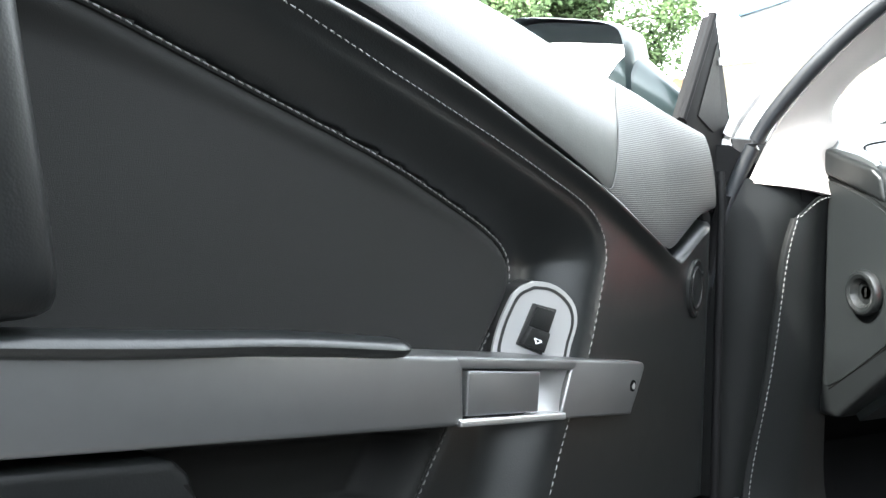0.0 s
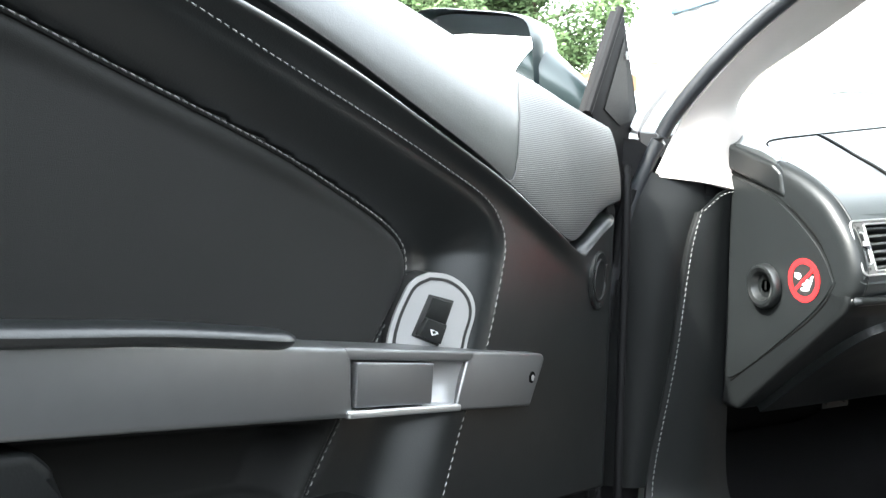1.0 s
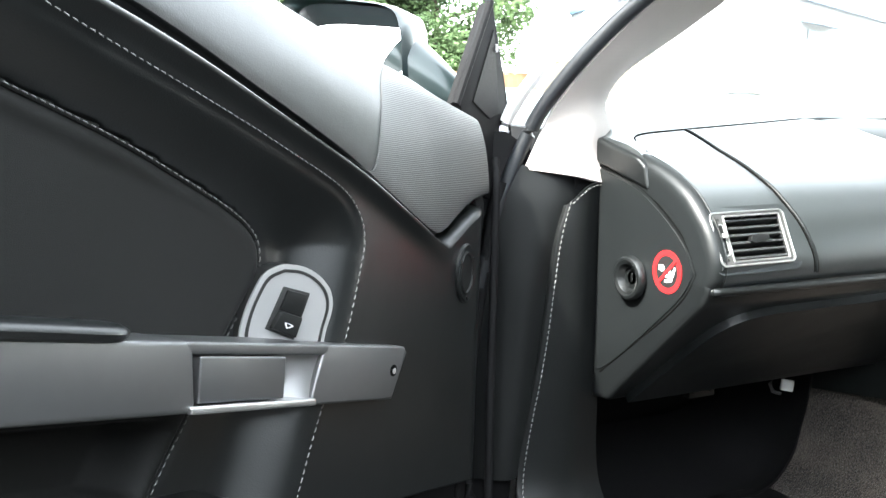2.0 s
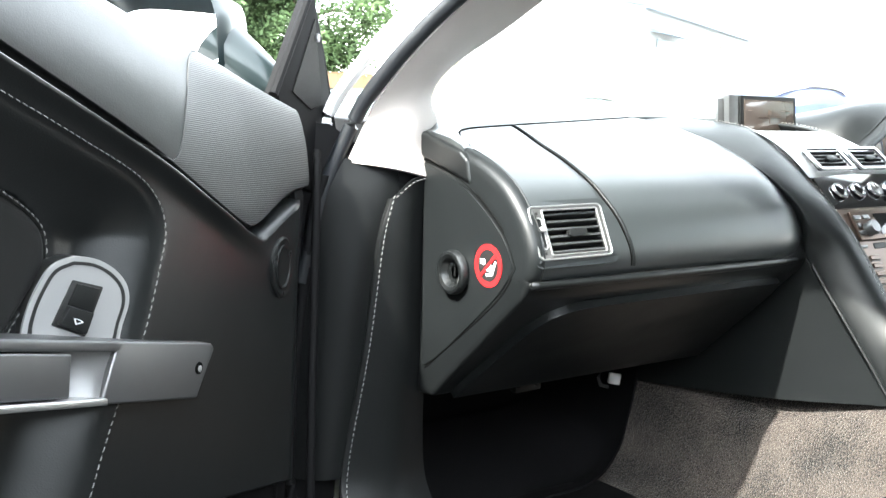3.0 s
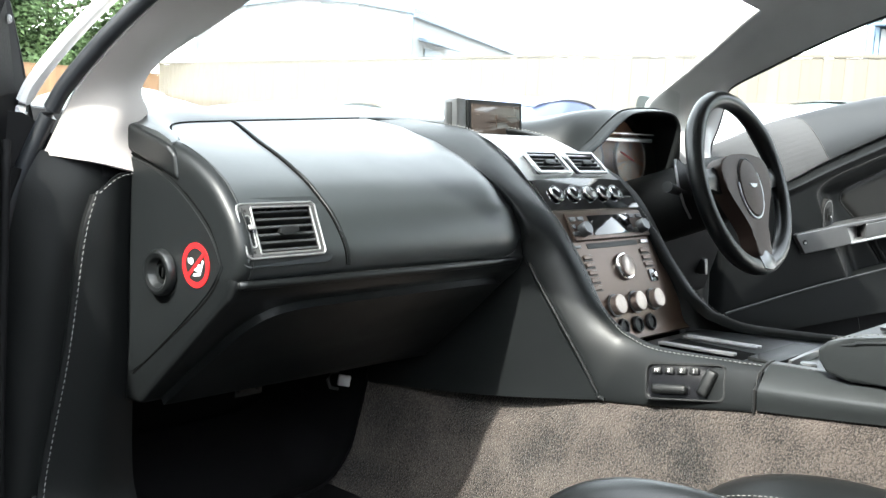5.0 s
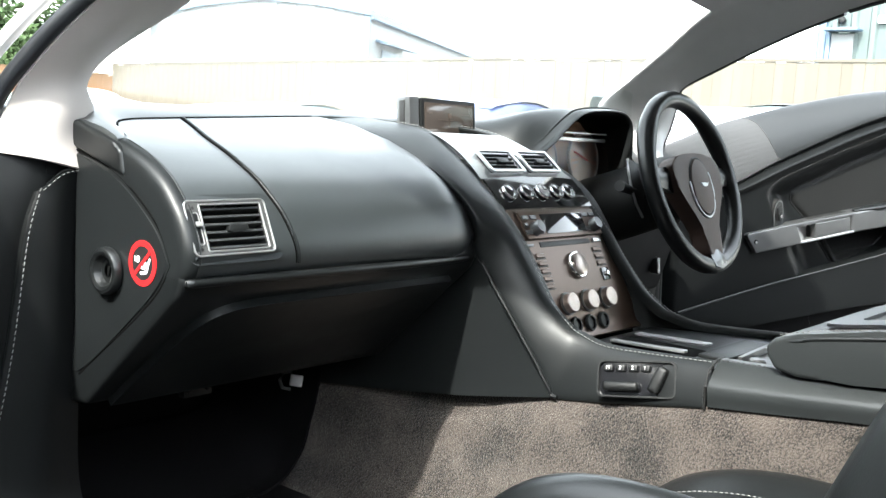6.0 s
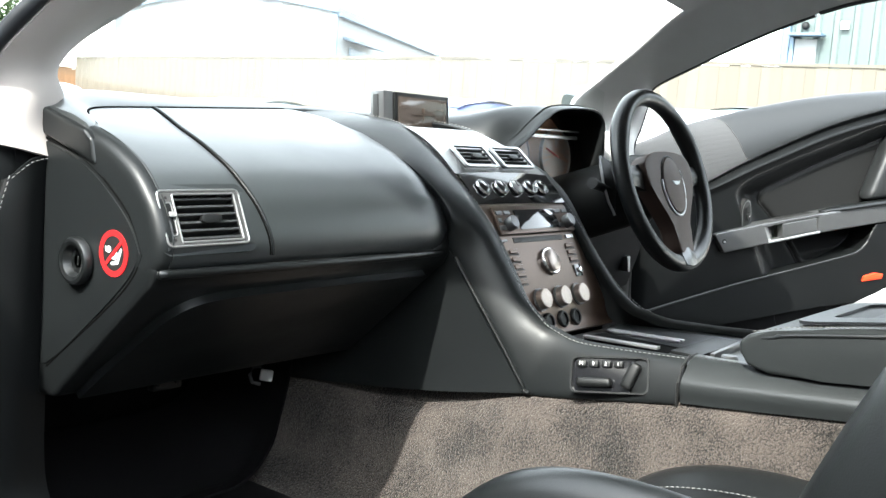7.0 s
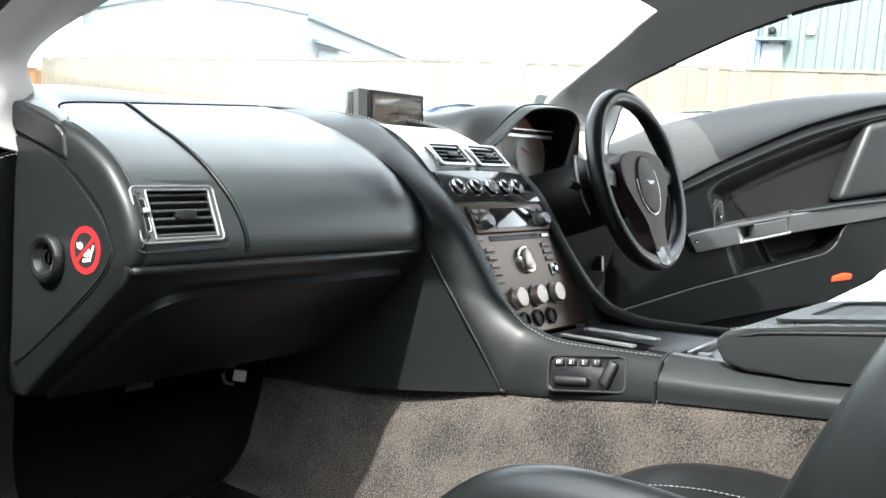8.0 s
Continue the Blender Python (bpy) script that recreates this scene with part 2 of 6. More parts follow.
def skin(name, rows, material, parent, label="", thick=0.004, away=None):
    """A sheet with real thickness, its back pushed along 'away'."""
    bm = bmesh.new()
    sheet(bm, rows)
    bmesh.ops.recalc_face_normals(bm, faces=bm.faces)
    if away is not None:
        bm.normal_update()
        s = sum((f.normal for f in bm.faces), Vector())
        if s.dot(Vector(away)) > 0:
            bmesh.ops.reverse_faces(bm, faces=bm.faces)
        bm.normal_update()
    bmesh.ops.solidify(bm, geom=bm.faces[:], thickness=thick)
    return part(name, bm, material, parent, label)


def tube(bm, pts, radius, n=8, closed=False, flat=1.0, up=None):
    """A round cord along the points; radius may be a list; flat squashes it along 'up'."""
    pts = [Vector(p) for p in pts]
    m = len(pts)
    rings = []
    for i, p in enumerate(pts):
        a = pts[(i - 1) % m] if closed or i else pts[0]
        b = pts[(i + 1) % m] if closed or i < m - 1 else pts[-1]
        d = (b - a).normalized()
        ref = Vector(up) if up is not None else (V(0, 0, 1) if abs(d.z) < 0.9 else V(1, 0, 0))
        s = d.cross(ref).normalized()
        w = s.cross(d).normalized()
        r = radius[i] if isinstance(radius, (list, tuple)) else radius
        rings.append([bm.verts.new(p + s * (r * math.cos(k * 2 * math.pi / n)) + w * (r * flat * math.sin(k * 2 * math.pi / n))) for k in range(n)])
    pairs = list(zip(rings, rings[1:])) + ([(rings[-1], rings[0])] if closed else [])
    for a, b in pairs:
        for k in range(n):
            bm.faces.new((a[k], a[(k + 1) % n], b[(k + 1) % n], b[k]))
    if not closed:
        bm.faces.new(rings[0][::-1])
        bm.faces.new(rings[-1])


def prism(bm, outline, vec, bevel=0.0, seg=2):
    """A slab: a flat outline pushed along vec, its edges rounded."""
    a = [bm.verts.new(p) for p in outline]
    b = [bm.verts.new(Vector(p) + Vector(vec)) for p in outline]
    n = len(a)
    fs = [bm.faces.new(a), bm.faces.new(b[::-1])]
    fs += [bm.faces.new((a[i], b[i], b[(i + 1) % n], a[(i + 1) % n])) for i in range(n)]
    if bevel:
        es = {e for f in fs for e in f.edges}
        bmesh.ops.bevel(bm, geom=list(es), offset=bevel, segments=seg, affect="EDGES", profile=0.6, clamp_overlap=True)


def box(bm, lo, hi, bevel=0.0, m=None, seg=2):
    x0, y0, z0 = lo
    x1, y1, z1 = hi
    start = len(bm.verts)
    prism(bm, [(x0, y0, z0), (x1, y0, z0), (x1, y1, z0), (x0, y1, z0)], (0, 0, z1 - z0), bevel, seg)
    if m is not None:
        bm.verts.ensure_lookup_table()
        bmesh.ops.transform(bm, matrix=m, verts=bm.verts[start:])


def lathe(bm, prof, m, n=24, squash=(1, 1)):
    """Turned form: (radius, height) pairs about the z axis of the pose m."""
    rings = []
    for r, h in prof:
        rings.append([bm.verts.new(m @ V(max(r, 1e-5) * math.cos(2 * math.pi * k / n) * squash[0], max(r, 1e-5) * math.sin(2 * math.pi * k / n) * squash[1], h)) for k in range(n)])
    for a, b in zip(rings, rings[1:]):
        for k in range(n):
            bm.faces.new((a[k], a[(k + 1) % n], b[(k + 1) % n], b[k]))
    bm.faces.new(rings[0][::-1])
    bm.faces.new(rings[-1])


def facing(p, normal, up=(0, 0, 1)):
    """A pose at p whose z axis is the normal and whose y axis leans to 'up'."""
    z = Vector(normal).normalized()
    x = Vector(up).cross(z).normalized()
    y = z.cross(x)
    return Matrix.Translation(p) @ Matrix((x, y, z)).transposed().to_4x4()


def rounded(w, h, r, n=5):
    """Outline of a rounded rectangle about the origin, in x and y."""
    out = []
    for cx, cy, a0 in ((w / 2 - r, h / 2 - r, 0), (-w / 2 + r, h / 2 - r, 90), (-w / 2 + r, -h / 2 + r, 180), (w / 2 - r, -h / 2 + r, 270)):
        for k in range(n + 1):
            a = radians(a0 + 90 * k / n)
            out.append(V(cx + r * math.cos(a), cy + r * math.sin(a), 0))
    return out


def ring(bm, outer, inner, vec):
    """A frame between two outlines of the same count, pushed along vec."""
    v = Vector(vec)
    n = len(outer)
    o0, i0 = [bm.verts.new(p) for p in outer], [bm.verts.new(p) for p in inner]
    o1, i1 = [bm.verts.new(Vector(p) + v) for p in outer], [bm.verts.new(Vector(p) + v) for p in inner]
    for k in range(n):
        j = (k + 1) % n
        bm.faces.new((o1[k], o1[j], i1[j], i1[k]))
        bm.faces.new((o0[k], o0[j], o1[j], o1[k]))
        bm.faces.new((i1[k], i1[j], i0[j], i0[k]))
        bm.faces.new((o0[j], o0[k], i0[k], i0[j]))


def resample(pts, step):
    pts = [Vector(p) for p in pts]
    out, carry = [], 0.0
    for a, b in zip(pts, pts[1:]):
        d = (b - a).length
        s = carry
        while s < d:
            out.append((a.lerp(b, s / d), (b - a).normalized()))
            s += step
        carry = s - d
    return out


def stitches(name, pts, normal, material, parent, length=0.0042, gap=0.0024, radius=0.0006, lift=0.0005):
    """A row of single stitches lying on a seam."""
    bm = bmesh.new()
    for p, d in resample(pts, length + gap):
        nrm = Vector(normal(p) if callable(normal) else normal).normalized()
        c = p + nrm * lift
        s = d.cross(nrm).normalized() * 0.0004
        tube(bm, [c - d * length / 2 - s, c - d * length / 4 + nrm * 0.0005, c + d * length / 4 + nrm * 0.0005, c + d * length / 2 + s], [radius * 0.6, radius, radius, radius * 0.6], 5, up=nrm)
    ob = part(name, bm, material, parent)
    ob["kind"] = "stuff"
    return ob


# ---- dashboard ----
UPPER = [(0.815, 0.664), (0.806, 0.676), (0.804, 0.698), (0.815, 0.726), (0.832, 0.749), (0.861, 0.775), (0.91, 0.798), (0.98, 0.816), (1.067, 0.831), (1.18, 0.845), (1.30, 0.852)]
UPPER_FINE = cr([(0, y, z) for y, z in UPPER], 6)
LID_EDGE = cr([(-0.70, 0.93, 0), (-0.672, 0.948, 0), (-0.655, 0.992, 0), (-0.615, 1.034, 0), (-0.512, 1.067, 0), (-0.33, 1.12, 0), (-0.145, 1.18, 0), (-0.1, 1.19, 0)], 8)


def lid_y(x):
    for a, b in zip(LID_EDGE, LID_EDGE[1:]):
        if a.x <= x <= b.x:
            return a.y + (b.y - a.y) * (x - a.x) / (b.x - a.x)
    return LID_EDGE[-1].y if x > 0 else LID_EDGE[0].y


def upper_z(y):
    for a, b in zip(UPPER_FINE[8:], UPPER_FINE[9:]):
        if a.y <= y <= b.y:
            return a.z + (b.z - a.z) * (y - a.y) / (b.y - a.y)
    return UPPER_FINE[-1].z


VENT = facing((-0.6265, 0.8205, 0.7180), (-0.03, -0.90, 0.43), (0, 0.4, 0.9))
VENT_IN = VENT.inverted()


def upper_at(x, s):
    """Point on the padded upper dash, s from 0 at the lip to 1 at the lid's far edge."""
    end = lid_y(x)
    pts = [p for p in UPPER_FINE if p.y < end or p.z < 0.76]
    last = V(0, end, upper_z(end))
    pts = pts + [last]
    d = [0.0]
    for a, b in zip(pts, pts[1:]):
        d.append(d[-1] + (b - a).length)
    want = s * d[-1]
    for i in range(len(pts) - 1):
        if d[i] <= want <= d[i + 1] + 1e-9:
            q = pts[i].lerp(pts[i + 1], (want - d[i]) / max(1e-9, d[i + 1] - d[i]))
            break
    # rolls off at both ends
    a = max(0.0, (-0.685 - x) / 0.009)
    b = max(0.0, (x + 0.262) / 0.07)
    sink = 0.007 * a * a + 0.020 * min(b, 1.3) ** 2 * (1.0 if q.y < 0.86 else max(0.0, 1 - (q.y - 0.86) / 0.12))
    n = V(0, -0.75, 0.66) if q.z > 0.74 else V(0, -1, 0.1)
    v = VENT_IN @ V(x, q.y, q.z)
    if abs(v.x) < 0.047 and abs(v.y) < 0.027:
        return V(x, q.y, q.z) + V(0.03, 0.9, -0.43) * 0.034
    return V(x, q.y, q.z) - n * sink


dash = empty("dashboard", "black leather dashboard with silver vent and stitched seams", "dashboard", at=(-0.4, 1.05, 0.5))
xs = [-0.694, -0.692, -0.688, -0.683, -0.677, -0.67] + list(np.linspace(-0.6665, -0.57, 60)) + list(np.linspace(-0.565, -0.28, 22)) + list(np.linspace(-0.268, -0.165, 12))
edge_rows = []
for s in np.linspace(0, 1, 60):
    p = upper_at(-0.6775, s)
    n = V(0, p.y - 0.965, p.z - 0.69).normalized()
    edge_rows.append([V(x, p.y, p.z) - n * d for x, d in ((-0.6775, 0.0), (-0.682, 0.0004), (-0.687, 0.002), (-0.691, 0.0055), (-0.6932, 0.011), (-0.6936, 0.018), (-0.6936, 0.04))])
# dimmer copy of the pad's leather, so the edge falls into shade
skin("pad_edge", edge_rows, LEATHER_DIM, dash, "rolled leather edge of the upper dash", 0.003, away=(1, 0.3, -0.2))
xs = [-0.6772] + [x for x in xs if x > -0.6765]
skin("upper_pad", [[upper_at(x, s) for s in np.linspace(0, 1, 130)] for x in xs], LEATHER_TOP_LIT, dash, "black leather padded upper dash", 0.006, away=(0, 1, -1))

# far top, from the lid's edge to the windscreen
rows = []
for x in list(np.linspace(-0.690, -0.52, 16)) + list(np.linspace(-0.48, 0.72, 28)):
    y0 = lid_y(x) if x < -0.12 else 1.18
    z0 = upper_z(y0)
    lift = 0.012 * max(0.0, min(1.0, (-0.25 - x) / 0.3))
    rows.append([V(x, y0 + 0.002, z0 - 0.012), V(x, y0 + 0.003, z0 + 0.001), V(x, y0 + 0.008, z0 + 0.0045), V(x, y0 + 0.03, z0 + 0.006 + lift * 0.5), V(x, y0 + 0.07, z0 + 0.007 + lift), V(x, y0 + 0.14, z0 + 0.004 + lift), V(x, 1.42, 0.838)])
skin("top_pad", rows, LEATHER_TOP_LIT, dash, "soft black top pad under the windscreen", 0.006, away=(0, 0, -1))

# side shoulder between the pillar and the lid
bm = bmesh.new()
prism(bm, [(-0.697, 1.036, 0.828), (-0.697, 0.938, 0.804), (-0.697, 0.924, 0.795), (-0.697, 0.916, 0.766), (-0.697, 1.022, 0.795)], (0.042, 0, 0.002), 0.006, 4)
part("shoulder", bm, LEATHER, dash)

bm = bmesh.new()
tube(bm, [upper_at(-0.6775, s) for s in np.linspace(0.02, 0.97, 40)], 0.0012, 6)
part("seam", bm, LEATHER, dash)

# body under the pad
SIDE = [(0.813, 0.664), (0.822, 0.646), (0.985, 0.497), (1.02, 0.494), (1.03, 0.79), (0.95, 0.786), (0.87, 0.752), (0.84, 0.722), (0.822, 0.69)]
bm = bmesh.new()
prism(bm, [V(-0.693, y, z) for y, z in SIDE], (0.505, 0, 0), 0.008, 3)
part("lower_body", bm, LEATHER, dash)
# trim on the dashboard's end
END = [(1.014, 0.786), (0.935, 0.764), (0.868, 0.722), (0.840, 0.688), (0.840, 0.674), (0.874, 0.634), (0.999, 0.535), (1.006, 0.57)]
bm = bmesh.new()
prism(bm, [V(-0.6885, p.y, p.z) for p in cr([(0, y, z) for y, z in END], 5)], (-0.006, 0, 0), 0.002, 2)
# the end's weaker light is put into this dimmer leather
part("end_cap", bm, LEATHER_DIM, dash, "flat dark end panel of the dashboard")
bm = bmesh.new()
tube(bm, cr([V(-0.6925, y, z) for y, z in [(1.016, 0.79), (0.933, 0.768), (0.864, 0.725), (0.837, 0.688), (0.837, 0.673), (0.872, 0.631), (1.0, 0.531)]], 8), 0.0014, 6)
part("end_piping", bm, GAP, dash)

# lip that runs the dashboard's width
bm = bmesh.new()
tube(bm, cr([(-0.684, 0.828, 0.662), (-0.682, 0.815, 0.663), (-0.66, 0.809, 0.664), (-0.45, 0.806, 0.663), (-0.25, 0.814, 0.662), (-0.18, 0.826, 0.662)], 8), 0.0052, 10)
part("lip", bm, LEATHER, dash)

# small fixing bracket under the dash
bm = bmesh.new()
box(bm, (-0.545, 0.998, 0.476), (-0.500, 1.012, 0.498), 0.003)
bracket = part("bracket", bm, PLASTIC, dash)
for x in (-0.538, -0.508):
    bm = bmesh.new()
    lathe(bm, [(0.004, -0.002), (0.004, 0.002), (0.002, 0.003), (0, 0.003)], facing((x, 0.998, 0.486), (0, -1, 0)), 12)
    part("screw", bm, PLASTIC, bracket)

# glovebox door: raised, its upper corner rounded off


def under(s, out):
    """Point on the sloping underside, s from the lip down."""
    return 0.822 + 0.163 * s - 0.68 * out, 0.646 - 0.149 * s - 0.73 * out


outline = [(p.x, p.y) for p in cr([(-0.668, 0.97, 0), (-0.655, 0.5, 0), (-0.640, 0.22, 0), (-0.60, 0.09, 0), (-0.5, 0.07, 0), (-0.255, 0.065, 0), (-0.225, 0.1, 0), (-0.215, 0.3, 0), (-0.21, 0.97, 0)], 6)]
bm = bmesh.new()
o = V(0, -0.68, -0.73) * 0.012
prism(bm, [V(x, *under(s, -0.002)) for x, s in outline], o, 0.004, 3)
part("glovebox_door", bm, LEATHER, dash, "black glovebox door")

# seam of the airbag lid
seam = [(-0.513, 0.995), (-0.545, 0.80), (-0.563, 0.66), (-0.570, 0.50), (-0.566, 0.36), (-0.554, 0.20), (-0.541, 0.05)]
pts = [upper_at(p.x, p.y) for p in cr([(x, s, 0) for x, s in seam], 8)]
bm = bmesh.new()
tube(bm, pts, [0.0028 - 0.0018 * i / len(pts) for i in range(len(pts))], 6)
part("seam", bm, GAP, dash)
bm = bmesh.new()
tube(bm, [p + V(0.0042, -0.0002, 0.0) for p in pts], 0.0022, 8)
part("seam_bead", bm, LEATHER_DIM, dash)


# gap round the far edge of the upper pad
bm = bmesh.new()
tube(bm, [V(x, lid_y(x) + 0.001, upper_z(lid_y(x)) + 0.0006) for x in [-0.654 + 0.0045 * k for k in range(105)]], 0.0014, 6)
part("seam", bm, GAP, dash)

# side vent
def vent(parent, m, w, h, slats, frame_mat, thumb=True, border=0.012):
    """A louvred vent in the pose m, which faces outwards along z."""
    bm = bmesh.new()
    outer = rounded(w, h, 0.006)
    left = 0.018 if thumb else border * 0.65
    x0, x1 = -w / 2 + left, w / 2 - border * 0.8
    inner = [p + V((x0 + x1) / 2, 0, 0) for p in rounded(x1 - x0, h - border, 0.002)]
    ring(bm, outer, inner, (0, 0, 0.004))
    bmesh.ops.transform(bm, matrix=m, verts=bm.verts)
    f = part("vent", bm, frame_mat, parent, "silver-framed black air vent")
    if thumb:
        for loop in (outer, inner):
            bm = bmesh.new()
            tube(bm, [m @ (p + V(0, 0, 0.0042)) for p in loop], 0.0011, 6, closed=True, up=m.to_3x3() @ V(0, 0, 1))
            part("vent_rim", bm, ALU, f, "bright vent rim")
    bm = bmesh.new()
    box(bm, (-w / 2 + 0.006, -h / 2 + 0.005, -0.03), (w / 2 - 0.005, h / 2 - 0.005, -0.022), 0, m)
    part("vent_well", bm, BLACK, f)
    for k in range(slats):
        y = (k + 0.5) / slats * (h - border) - (h - border) / 2
        bm = bmesh.new()
        box(bm, (x0 - 0.001, y - 0.0014, -0.016), (x1 + 0.001, y + 0.0014, 0.0012), 0.0006, m, 1)
        part("slat", bm, SLAT, f)
    bm = bmesh.new()
    prism(bm, [V(-0.012, -0.003, 0), V(-0.006, -0.0055, 0), V(0.008, -0.005, 0), V(0.016, -0.002, 0), V(0.016, 0.003, 0), V(0.004, 0.005, 0), V(-0.008, 0.004, 0)], (0, 0, 0.008), 0.0015, 2)
    bmesh.ops.transform(bm, matrix=m @ Matrix.Translation(((x0 + x1) / 2 + 0.002, -0.001, -0.003)), verts=bm.verts)
    part("tab", bm, PLASTIC, f)
    if thumb:
        bm = bmesh.new()
        box(bm, (-w / 2 + 0.008, -0.016, 0), (-w / 2 + 0.0135, 0.016, 0.0046), 0.0012, m)
        part("thumbwheel", bm, PLASTIC, f)
        bm = bmesh.new()
        box(bm, (-w / 2 + 0.0075, 0.001, 0.004), (-w / 2 + 0.014, 0.0065, 0.0085), 0.001, m)
        part("thumb_marker", bm, GREYTRIM, f)
        bm = bmesh.new()
        tube(bm, [m @ (p + V(-w / 2 + 0.0107, -0.0005, 0.0044)) for p in rounded(0.0075, 0.036, 0.0035)], 0.0008, 6, closed=True, up=m.to_3x3() @ V(0, 0, 1))
        part("thumb_rim", bm, ALU, f, "bright rim of the thumbwheel slot")
        for y in (-0.0235, 0.0225):
            bm = bmesh.new()
            lathe(bm, [(0.0018, 0.0), (0.0018, 0.0006), (0, 0.0006)], m @ Matrix.Translation((-w / 2 + 0.0095, y, 0.004)), 12)
            part("thumb_mark", bm, BLACK, f)
    return f


bm = bmesh.new()
o = rounded(0.125, 0.078, 0.012)
ring(bm, [VENT @ p for p in o], [VENT @ (p * 0.83) for p in o], VENT.to_3x3() @ V(0, 0, -0.012))
bmesh.ops.translate(bm, verts=bm.verts, vec=VENT.to_3x3() @ V(0, 0, 0.0022))
part("vent_surround", bm, LEATHER_TOP_LIT, dash)
vent(dash, VENT @ Matrix.Translation((-0.004, 0, 0.0035)), 0.106, 0.061, 6, VENT_SILVER, True, 0.009)

# airbag key switch and warning disc on the end panel
SW = facing((-0.7005, 0.9395, 0.661), (-1, 0, 0))
bm = bmesh.new()
lathe(bm, [(0.0265, -0.004), (0.0265, 0.002), (0.0245, 0.005), (0.0215, 0.0058), (0.0175, 0.004), (0.015, -0.001), (0.0135, -0.005), (0.0095, -0.0055), (0.008, -0.004), (0.0, -0.004)], SW, 32)
part("key_switch", bm, LEATHER, dash, "round black key switch")
bm = bmesh.new()
box(bm, (-0.0015, -0.005, -0.0045), (0.0015, 0.005, -0.0034), 0.0004, SW)
part("key_slot", bm, PLASTIC, dash)

sticker = empty("warning_sticker", "round red and white warning sticker on the dash end", "sticker", at=(-0.695, 0.879, 0.677))
ST = facing((-0.6946, 0.879, 0.677), (-1, 0, 0))


def disc(bm, r0, r1, h, n=40):
    outer = [V(r1 * math.cos(2 * math.pi * k / n), r1 * math.sin(2 * math.pi * k / n), 0) for k in range(n)]
    inner = [p * (r0 / r1) for p in outer]
    ring(bm, [ST @ p for p in outer], [ST @ p for p in inner], ST.to_3x3() @ V(0, 0, h))


bm = bmesh.new()
lathe(bm, [(0.0243, 0), (0.0243, 0.0004), (0, 0.0004)], ST, 40)
part("backing", bm, BLACK, sticker)
bm = bmesh.new()
disc(bm, 0.0186, 0.0248, 0.0008)
part("red_ring", bm, RED, sticker)
bm = bmesh.new()
box(bm, (-0.0205, -0.002, 0.0002), (0.0205, 0.002, 0.0011), 0, ST @ pose(0, 0, 0, 0, 0, 45))
part("red_bar", bm, RED, sticker)
bm = bmesh.new()
prism(bm, [ST @ V(*p, 0.0002) for p in [(-0.003, -0.0125), (0.0085, -0.0105), (0.0145, 0.006), (0.0118, 0.0068), (0.0065, -0.0075), (-0.0035, -0.0095)]], ST.to_3x3() @ V(0, 0, 0.0006))
part("white_shape", bm, WHITE, sticker)
bm = bmesh.new()
prism(bm, [ST @ V(*p, 0.0002) for p in [(-0.004, -0.0055), (0.004, -0.0068), (0.0075, 0.001), (0.005, 0.0018), (0.002, -0.003), (-0.004, -0.0028)]], ST.to_3x3() @ V(0, 0, 0.0006))
part("white_shape", bm, WHITE, sticker)
bm = bmesh.new()
lathe(bm, [(0.0036, 0.0002), (0.0036, 0.0008), (0, 0.0008)], ST @ Matrix.Translation((-0.0085, 0.0035, 0)), 16)
prism(bm, [ST @ V(*p, 0.0002) for p in [(-0.0145, 0.0065), (-0.010, 0.0045), (-0.0105, 0.002), (-0.0135, 0.0005)]], ST.to_3x3() @ V(0, 0, 0.0006))
part("white_shape", bm, WHITE, sticker)

# ---- centre console: arch, stack and tunnel top ----
console = empty("centre_console", "black leather centre console with bronze control stack", "console", at=(0, 0.6, 0.4))
ARCH_OUT = [(-0.125, 1.187, 0.842), (-0.195, 1.02, 0.823), (-0.214, 0.90, 0.788), (-0.210, 0.829, 0.744), (-0.198, 0.806, 0.702), (-0.186, 0.814, 0.666), (-0.1755, 0.750, 0.575), (-0.170, 0.7176, 0.53), (-0.1665, 0.6935, 0.4955), (-0.165, 0.680, 0.4845), (-0.165, 0.60, 0.495), (-0.164, 0.470, 0.517)]
ARCH_IN = [(-0.112, 1.10, 0.846), (-0.118, 0.985, 0.836), (-0.119, 0.927, 0.810), (-0.120, 0.857, 0.758), (-0.122, 0.792, 0.70), (-0.126, 0.746, 0.643), (-0.129, 0.716, 0.604), (-0.132, 0.682, 0.579), (-0.134, 0.663, 0.5735), (-0.138, 0.625, 0.566), (-0.139, 0.57, 0.567), (-0.140, 0.470, 0.573)]
ARCH_BULGE = [0.004, 0.010, 0.012, 0.013, 0.015, 0.016, 0.012, 0.010, 0.009, 0.008, 0.008, 0.008]


def arch_rows(side, inner_x=None):
    secs = []
    for o, i, b in zip(ARCH_OUT, ARCH_IN, ARCH_BULGE):
        o, i = Vector(o), Vector(i)
        if side < 0:
            slim = 0.34 + 0.66 * max(0.0, min(1.0, (0.62 - i.z) / 0.05))
            o, b = i.lerp(o, slim), b * slim
        push = V(-0.75, -0.45, 0.48) * b
        sec = [o + V(0.012, 0.02, -0.004), o, o.lerp(i, 0.35) + push * 0.9, o.lerp(i, 0.75) + push, i, i + V(0.004, 0.003, -0.004), i + V(0.003, 0.010, -0.014)]
        secs.append([V(p.x * side, p.y, p.z) for p in sec])
    return loft(secs, 5, 7)


left_rows = arch_rows(1)
skin("arch", left_rows, LEATHER_DIM, console, "black leather arch with white edge stitching", 0.004, away=(1, 0.5, -0.5))
